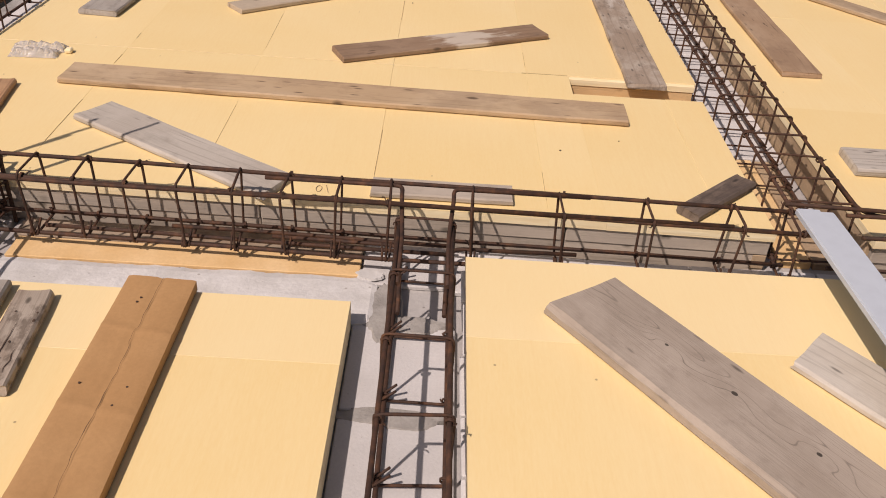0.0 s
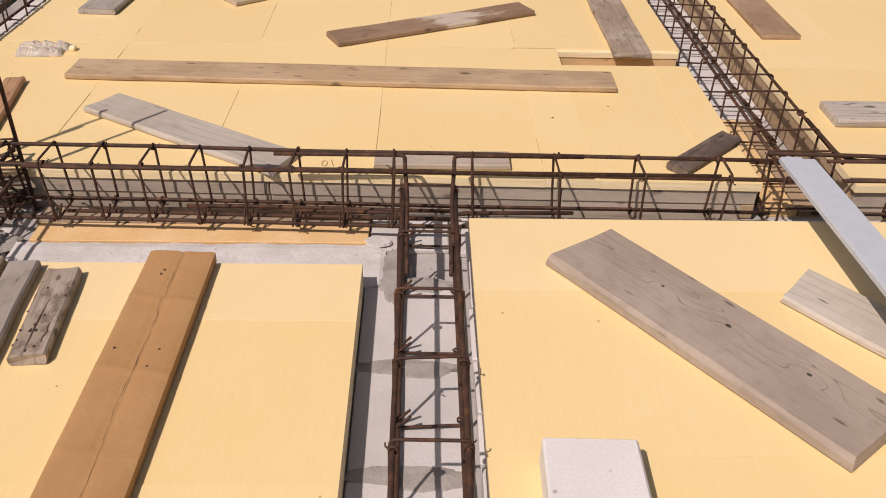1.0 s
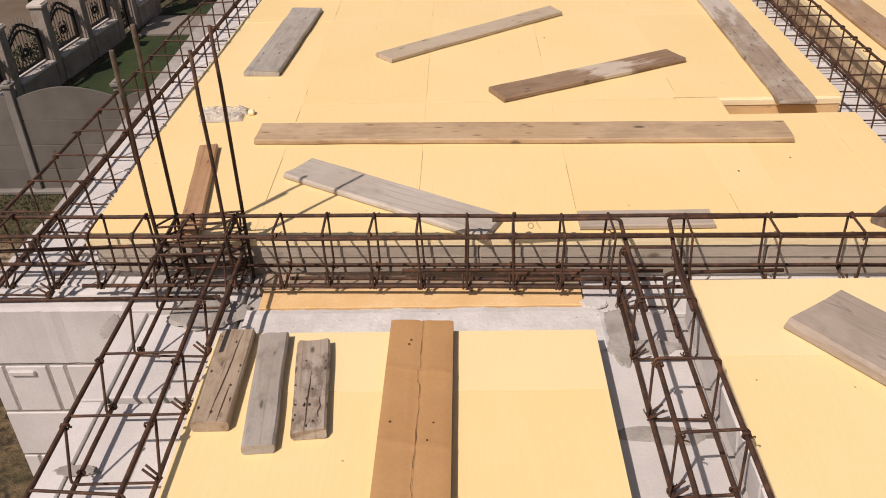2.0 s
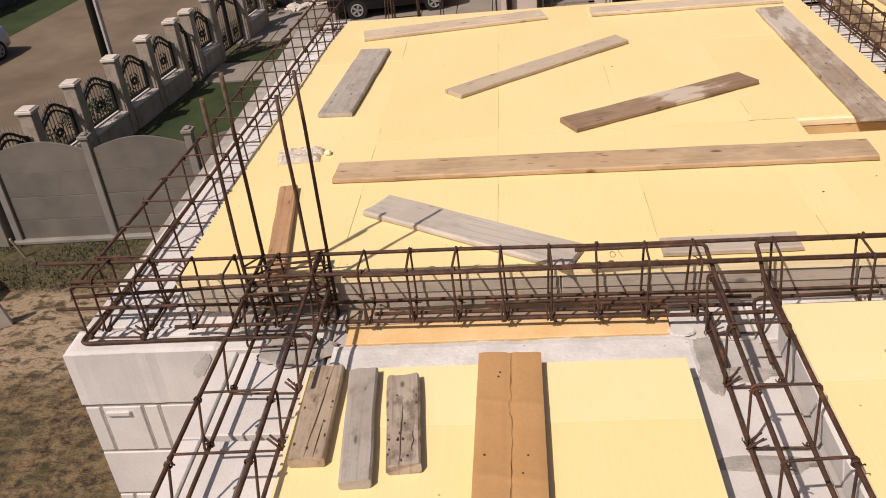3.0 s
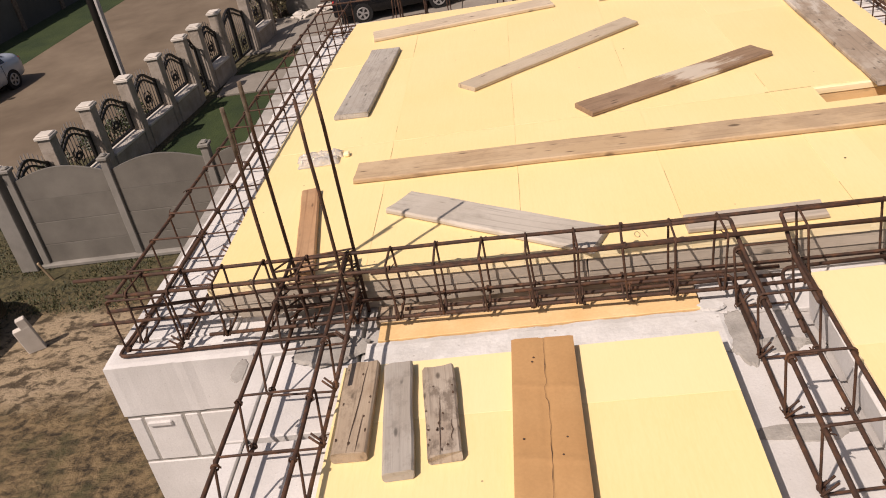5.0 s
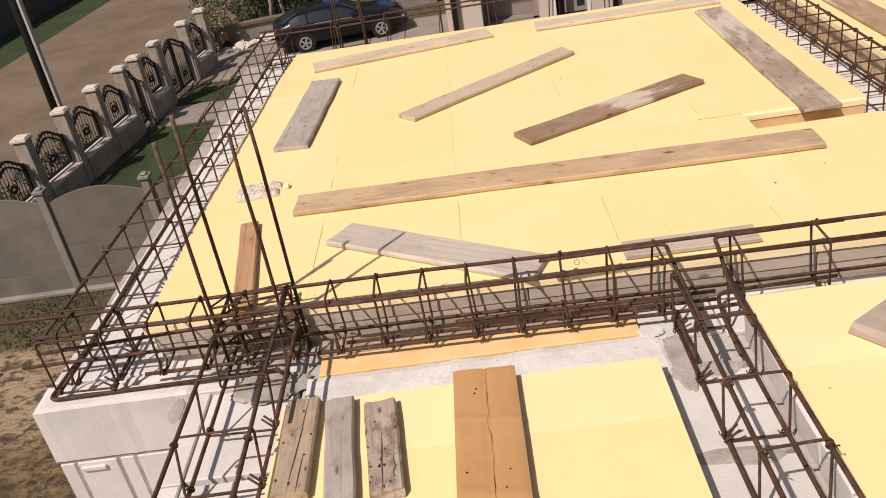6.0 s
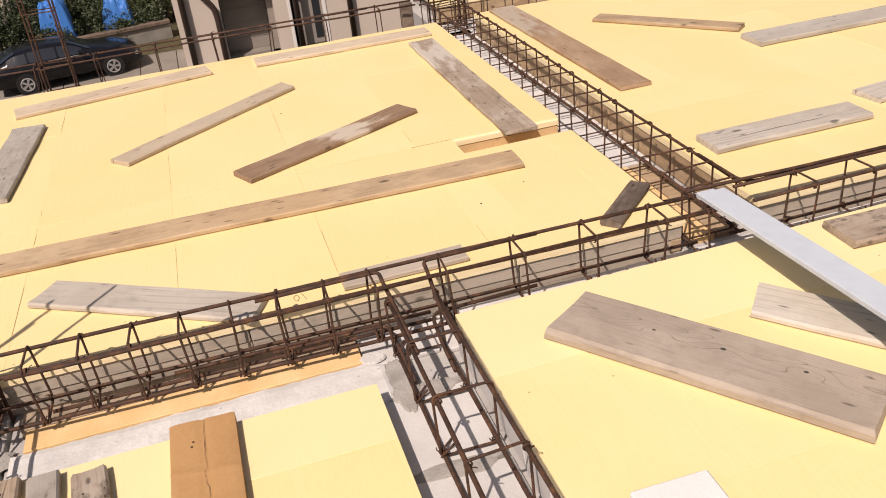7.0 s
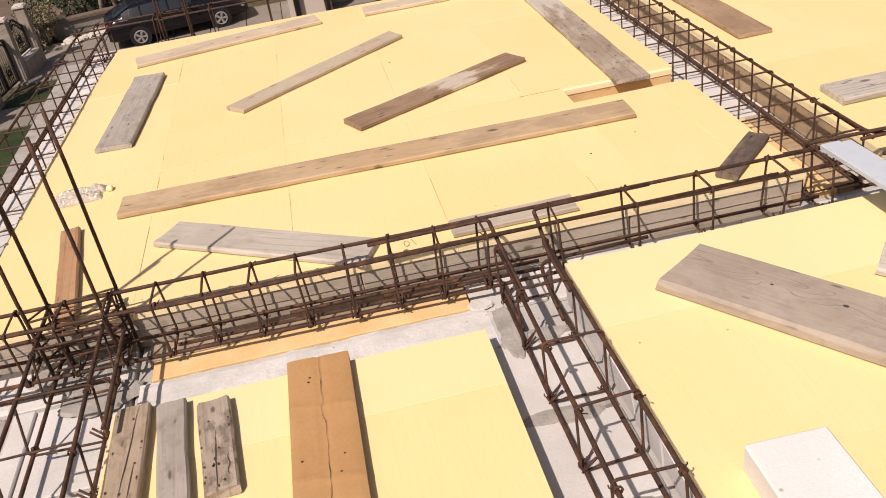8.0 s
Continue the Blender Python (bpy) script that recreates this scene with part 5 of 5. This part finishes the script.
def car(label, m, paint, length, width, height, wheelbase, radius, shape):
    root = thing("car", label, "car", m)

    def ring(u):
        w, top = width / 2 * curve_at(WIDE, u), height * curve_at(shape["top"], u)
        belt = min(height * curve_at(shape["belt"], u), top - 0.03)
        k = min(1.0, (top - belt) / (0.26 * height))
        end = 0.06 if 0.02 < u < 0.98 else 0.12
        return [(0.90 * w, 0.15 * height + end), (0.985 * w, 0.24 * height), (w, 0.43 * height), (0.975 * w, belt), (w * (0.86 - 0.16 * k), top - 0.035), (w * (0.55 - 0.05 * k), top)]

    def at(u, row, side, out=0.0):
        y, z = ring(u)[row]
        return Vector(((u - 0.5) * length, side * (y + out), z + (out if row >= 4 else 0)))

    bm, n = bmesh.new(), 40
    loops = []
    for i in range(n + 1):
        u = i / n
        loops.append([bm.verts.new(at(u, r, 1)) for r in range(6)] + [bm.verts.new(at(u, r, -1)) for r in range(5, -1, -1)])
    for A, B in zip(loops, loops[1:]):
        for q in range(12):
            f = bm.faces.new((A[q], A[(q + 1) % 12], B[(q + 1) % 12], B[q]))
            f.smooth = True
    bm.faces.new(loops[0])
    bm.faces.new(loops[-1][::-1])
    bmesh.ops.recalc_face_normals(bm, faces=bm.faces[:])
    part("body", bm, paint, root)
    g0, g1 = shape["glass"]
    cuts = [g0 + 0.02, *[d for d in shape["doors"] if g0 + 0.05 < d < g1 - 0.03], g1 - 0.03]
    for side in (-1, 1):
        for a, b in zip(cuts, cuts[1:]):
            bm, k = bmesh.new(), 8
            low, high = [], []
            for i in range(k + 1):
                u = a + 0.007 + (b - a - 0.014) * i / k
                p, q = at(u, 3, side, 0.010), at(u, 4, side, 0.012)
                low.append(bm.verts.new(p.lerp(q, 0.10)))
                high.append(bm.verts.new(p.lerp(q, 0.86)))
            for i in range(k):
                bm.faces.new((low[i], low[i + 1], high[i + 1], high[i]))
            part("window", bm, GLASS, root)
        for u in shape["doors"]:
            seam = [at(u, r, side, 0.003) for r in (1, 2, 3)]
            part("door_seam", tubed(seam, 0.006, 4), TYRE, root)
        part("sill_trim", tubed([at(u, 3, side, 0.008) for u in (g0, 0.4, 0.55, g1)], 0.009, 5), RIM, root)
        part("mirror", boxed(-0.08, 0.08, -0.09, 0.09, -0.06, 0.07, bevel=0.03), paint, root, at=Matrix.Translation(at(g1 - 0.05, 3, side, 0.10) + Vector((0, 0, 0.08))))
        part("tail_light", boxed(-0.05, 0.10, -0.10, 0.10, -0.07, 0.07, bevel=0.02), LAMP_RED, root, at=Matrix.Translation(at(0.015, 3, side, -0.10) - Vector((0.0, 0, 0.04))))
        part("headlight", boxed(-0.14, 0.05, -0.15, 0.13, -0.05, 0.05, bevel=0.02), RIM, root, at=Matrix.Translation(at(0.965, 3, side, -0.10) - Vector((0.0, 0, 0.05))))
    tops = shape["top"]
    peak = max(range(len(tops)), key=lambda i: tops[i][1])
    for u0, u1 in ((tops[peak - 2][0] + 0.02, tops[peak - 1][0] - 0.01), (tops[peak + 1][0] + 0.01, tops[peak + 2][0] - 0.015)):
        bm, k = bmesh.new(), 6
        rows = []
        for i in range(k + 1):
            u = u0 + (u1 - u0) * i / k
            rows.append([bm.verts.new(at(u, r, sd, 0.010) + Vector((0, 0, 0.006))) for r, sd in ((4, 1), (5, 1), (5, -1), (4, -1))])
        for A, B in zip(rows, rows[1:]):
            for q in range(3):
                bm.faces.new((A[q], A[q + 1], B[q + 1], B[q]))
        part("windscreen", bm, GLASS, root)
    for sx in (-1, 1):
        for s in (-1, 1):
            wheel = new("wheel")
            wheel.parent = root
            wheel.matrix_local = pose(sx * wheelbase / 2, s * (width / 2 - 0.085), radius, 90)
            arch = bmesh.new()
            bmesh.ops.create_cone(arch, cap_ends=True, segments=24, radius1=radius * 1.10, radius2=radius * 1.10, depth=0.178)
            part("wheel_arch", arch, TYRE, wheel)
            bm = bmesh.new()
            around = [Vector((math.cos(q) * (radius - 0.07), math.sin(q) * (radius - 0.07), 0)) for q in [2 * math.pi * k / 20 for k in range(20)]]
            tube(bm, around, 0.095, 8, True)
            part("tyre", bm, TYRE, wheel)
            bm = bmesh.new()
            bmesh.ops.create_cone(bm, cap_ends=True, segments=16, radius1=radius * 0.15, radius2=radius * 0.15, depth=0.215)
            for k in range(5):
                q = 2 * math.pi * k / 5
                d, e = Vector((math.cos(q), math.sin(q), 0)), Vector((-math.sin(q), math.cos(q), 0))
                c = [d * radius * 0.12 - e * 0.022, d * radius * 0.12 + e * 0.022, d * radius * 0.60 + e * 0.04, d * radius * 0.60 - e * 0.04]
                up, dn = [bm.verts.new(v + Vector((0, 0, 0.102))) for v in c], [bm.verts.new(v - Vector((0, 0, 0.102))) for v in c]
                bm.faces.new(up)
                bm.faces.new(dn[::-1])
                for i in range(4):
                    bm.faces.new((up[i], dn[i], dn[(i + 1) % 4], up[(i + 1) % 4]))
            for z in (-0.085, 0.085):
                tube(bm, [v * (radius * 0.63 / (radius - 0.07)) + Vector((0, 0, z)) for v in around], 0.024, 6, True)
            part("rim", bm, RIM, wheel)
    part("number_plate", boxed(length / 2 - 0.05, length / 2 + 0.012, -0.26, 0.26, 0.30, 0.41, bevel=0.005), RIM, root, "plain pale plate")
    return root


car("silver-blue saloon car parked on the gravel road", pose(-17.9, 22.08, GZ + 0.01, 0, 0, -98), SILVER, 3.75, 1.62, 1.28, 2.12, 0.29, SALOON)
car("black estate car parked on the drive", pose(-4.6, 25.5, GZ + 0.06, 0, 0, 10), BLACK, 4.3, 1.75, 1.25, 2.47, 0.29, ESTATE)
car("dark car parked on the weeds by the fence", pose(-12.0, 8.6, GZ, 0, 0, -8), BLACK, 4.2, 1.75, 1.5, 2.5, 0.34, ESTATE)


# neighbouring house
def house():
    root = thing("house", "beige rendered two-storey house with dark brown downpipes", "house", pose(0, 0, 0))
    y0, zt = 24.0, 0.6
    part("wall", boxed(-1.1, 0.20, y0, y0 + 0.4, GZ, zt), STUCCO, root)
    part("wall", boxed(0.20, 1.78, y0, y0 + 0.4, -3.62, zt), STUCCO, root)
    part("wall", boxed(1.78, 2.18, y0 - 0.02, y0 + 0.4, GZ, zt), STUCCO, root)
    part("wall", boxed(2.18, 3.32, y0, y0 + 0.4, -3.85, -3.42), STUCCO, root)
    part("wall", boxed(2.18, 3.32, y0, y0 + 0.4, -2.1, zt), STUCCO, root)
    part("wall", boxed(3.32, 16.0, y0, y0 + 0.4, GZ, zt), STUCCO, root)
    part("wall", boxed(-1.1, -0.7, y0 + 0.4, 33.0, GZ, zt), STUCCO, root)
    part("rear_wall", boxed(-0.7, 16.0, y0 + 2.4, y0 + 2.8, GZ, zt), STUCCO, root)
    part("porch_floor", boxed(-0.7, 16.0, y0 + 0.4, y0 + 2.4, GZ, GZ + 0.12), PAVING, root)
    part("porch_ceiling", boxed(-0.7, 16.0, y0 + 0.4, y0 + 2.4, -3.3, -3.1), STUCCO, root)
    g = part("garage_door", boxed(0.24, 1.74, y0 + 0.9, y0 + 0.98, GZ + 0.12, -3.55, bevel=0.01), RECESS, root, "flat grey-brown garage door in shade")
    for i in range(4):
        part("door_rib", boxed(0.26, 1.72, y0 + 0.885, y0 + 0.9, GZ + 0.5 + 0.45 * i, GZ + 0.53 + 0.45 * i), RECESS, g)
    part("reveal", boxed(1.60, 1.78, y0 + 0.4, y0 + 0.9, GZ, -3.5), RECESS, root)
    d = part("door", boxed(2.45, 3.25, y0 + 0.22, y0 + 0.28, GZ + 0.12, -3.87, bevel=0.01), RECESS, root, "grey entrance door")
    part("door_glass", boxed(2.95, 3.18, y0 + 0.20, y0 + 0.22, GZ + 0.3, -3.98), GLASS, d)
    for x0 in (2.18, 3.25):
        part("door_jamb", boxed(x0, x0 + 0.10, y0 - 0.03, y0 + 0.25, GZ, -3.82, bevel=0.01), WHITE, root)
    part("lintel", boxed(1.95, 3.55, y0 - 0.22, y0, -3.46, -3.20, bevel=0.02), WHITE, root)
    w = part("window", boxed(2.3, 3.2, y0 + 0.15, y0 + 0.2, -3.2, -2.1), GLASS, root)
    part("window_sill", boxed(2.2, 3.3, y0 - 0.12, y0 + 0.15, -3.19, -3.11, bevel=0.01), WHITE, w)
    part("window_frame", boxed(2.18, 2.28, y0 - 0.01, y0 + 0.2, -3.11, -2.1, bevel=0.01), WHITE, w)
    part("window_frame", boxed(3.22, 3.32, y0 - 0.01, y0 + 0.2, -3.11, -2.1, bevel=0.01), WHITE, w)
    w = part("window", boxed(6.1, 7.1, y0 - 0.03, y0 - 0.01, -5.5, -4.6), GLASS, root)
    for a in ((6.0, 6.1, -5.6, -4.5), (7.1, 7.2, -5.6, -4.5), (6.1, 7.1, -4.6, -4.5), (6.1, 7.1, -5.6, -5.5), (6.57, 6.63, -5.5, -4.6)):
        part("window_frame", boxed(a[0], a[1], y0 - 0.05, y0, a[2], a[3], bevel=0.01), WHITE, w)
    for x in (-0.85, 1.98 + 0.45, 4.08):
        part("downpipe", tubed([(x, y0 - 0.13, GZ), (x, y0 - 0.13, -2), (x, y0 - 0.13, zt)], 0.09, 8), PIPE, root)
    part("downpipe", tubed(fillet([(-0.75, y0 - 0.13, -2.6), (-0.55, y0 - 0.13, -3.1), (0.02, y0 - 0.13, -3.9), (0.07, y0 - 0.13, -4.2), (0.07, y0 - 0.13, GZ)], 0.2), 0.085, 8), PIPE, root)
    part("roof", boxed(-1.5, 16.4, y0 - 0.5, 33.5, zt, zt + 0.25, bevel=0.03), PIPE, root)


house()


# hedge, shrubs and covered heaps behind the low wall
def shrub(label, x, y, w, d, h, leaves, seed, material=None, base=None, trunk=True):
    r = random.Random(seed)
    root = thing("shrub", label, "shrub", pose(x, y, GZ if base is None else base), "garden shrubs")
    if trunk:
        for k in range(3):
            a = r.uniform(0, 6.3)
            top = Vector((math.cos(a) * w * 0.25, math.sin(a) * d * 0.25, h * 0.7))
            part("trunk", tubed([(0.1 * k - 0.1, 0, 0), top * 0.5, top], [0.07, 0.05, 0.02], 6), BARK, root)
    clumps = [(r.uniform(-0.5, 0.5) * w, r.uniform(-0.5, 0.5) * d, r.uniform(0.15, 1.0) ** 0.8 * h, r.uniform(0.14, 0.34) * min(w, h)) for _ in range(16)]
    bm = bmesh.new()
    for _ in range(int(1.7 * leaves)):
        cx, cy, cz, cr = r.choice(clumps)
        v = Vector((r.gauss(0, 1), r.gauss(0, 1), r.gauss(0, 1))).normalized() * cr * r.uniform(0.6, 1.1)
        p = Vector((cx, cy, max(0.1, cz))) + v
        p.z = max(0.04, p.z)
        s = r.uniform(0.024, 0.06)
        u = Vector((r.gauss(0, 1), r.gauss(0, 1), r.gauss(0, 1))).normalized()
        q = u.orthogonal().normalized()
        bm.faces.new([bm.verts.new(c) for c in (p - u * s, p + q * s * 0.45, p + u * s, p - q * s * 0.45)])
    part("crown", bm, material or LEAF, root)


sr = random.Random(77)
for i in range(9):
    shrub("dense dark green shrub behind the garden wall", -8.3 + 0.85 * i, (29.6 if i < 4 else 30.9) + sr.uniform(-0.3, 0.4), 2.2, 1.6, sr.uniform(1.5, 2.3), 3800, 100 + i)
for i in range(8):
    shrub("tall dark green bush at the back of the garden", -8.0 + 1.4 * i, 32.6 + sr.uniform(-0.8, 1.0), 3.0, 2.4, sr.uniform(2.8, 4.2), 4200, 140 + i)
for i in range(4):
    shrub("dry yellowish shrub beside the fence", -9.25 + 0.12 * i, 25.6 + 0.5 * i, 0.6, 0.7, 1.25, 420, 170 + i, LEAF_DRY)
shrub("clipped shrub inside the iron fence", -9.4, 27.9, 1.2, 1.2, 1.7, 900, 190)
for i, (yy, hh) in enumerate(((12.6, 0.9), (14.2, 1.0), (15.9, 0.8), (17.4, 0.9))):
    shrub("small green shrub behind the iron fence", fence_at(yy).x - 0.9, yy, 0.7, 0.9, hh, 420, 195 + i, trunk=False)


for x, hh in ((-6.0, 1.3), (-3.95, 1.6), (-2.2, 1.1), (-5.25, 0.95), (-4.75, 0.8), (-3.3, 0.9), (-2.85, 0.75)):
    shrub("low dark green bush between the covered heaps", x, 28.9 if hh > 1 else 28.3 + 0.18 * (x + 5.25), 1.0, 0.5, hh, 1100, int(100 * hh), trunk=False)


def cut_stem(x, y, h, seed):
    r = random.Random(seed)
    ob = link_mesh("cut_stem", tubed([(0, 0, 0), (r.uniform(-.15, .15), 0.05, h * 0.5), (r.uniform(-.4, .3), 0.1, h)], [0.09, 0.075, 0.05], 7), STONE)
    ob.matrix_world = pose(x, y, GZ)
    tagged(ob, "pale bare cut tree stem in the hedge", "stem", "cut stems")


for i, (x, h) in enumerate(((-6.9, 2.0), (-6.35, 2.1), (-6.1, 2.4), (-5.7, 2.3))):
    cut_stem(x - 0.6, 28.75 + 0.1 * i, h - 0.2, i)


def tarp(x, y, w, h, seed):
    r = random.Random(seed)
    root = thing("tarpaulin", "crumpled blue tarpaulin over a heap behind the wall", "tarpaulin", pose(x, y, GZ))
    bm = bmesh.new()
    bmesh.ops.create_grid(bm, x_segments=44, y_segments=34, size=0.5)
    for v in bm.verts:
        u, t = v.co.x * 2, v.co.y * 2
        k = max(0.0, 1 - max(abs(u), abs(t)) ** 10)
        fold = 0.22 * noise.noise((u * 1.3, t * 1.3, seed)) + 0.12 * noise.noise((u * 3.5, t * 3.5, seed)) + 0.10 * abs(noise.noise((u * 7, t * 7, seed)))
        lean = 0.12 * w * noise.noise((u * 2, t * 2, seed + 4))
        v.co = (u * w / 2 * (1 - 0.22 * k) + lean, t * w * 0.4 * (1 - 0.2 * k), 0.02 + h * k * (1 + fold))
    for f in bm.faces:
        f.smooth = True
    part("cover", bm, TARP, root)


tarp(-5.0, 28.75, 1.2, 1.75, 3)
tarp(-3.05, 29.0, 1.1, 1.4, 8)
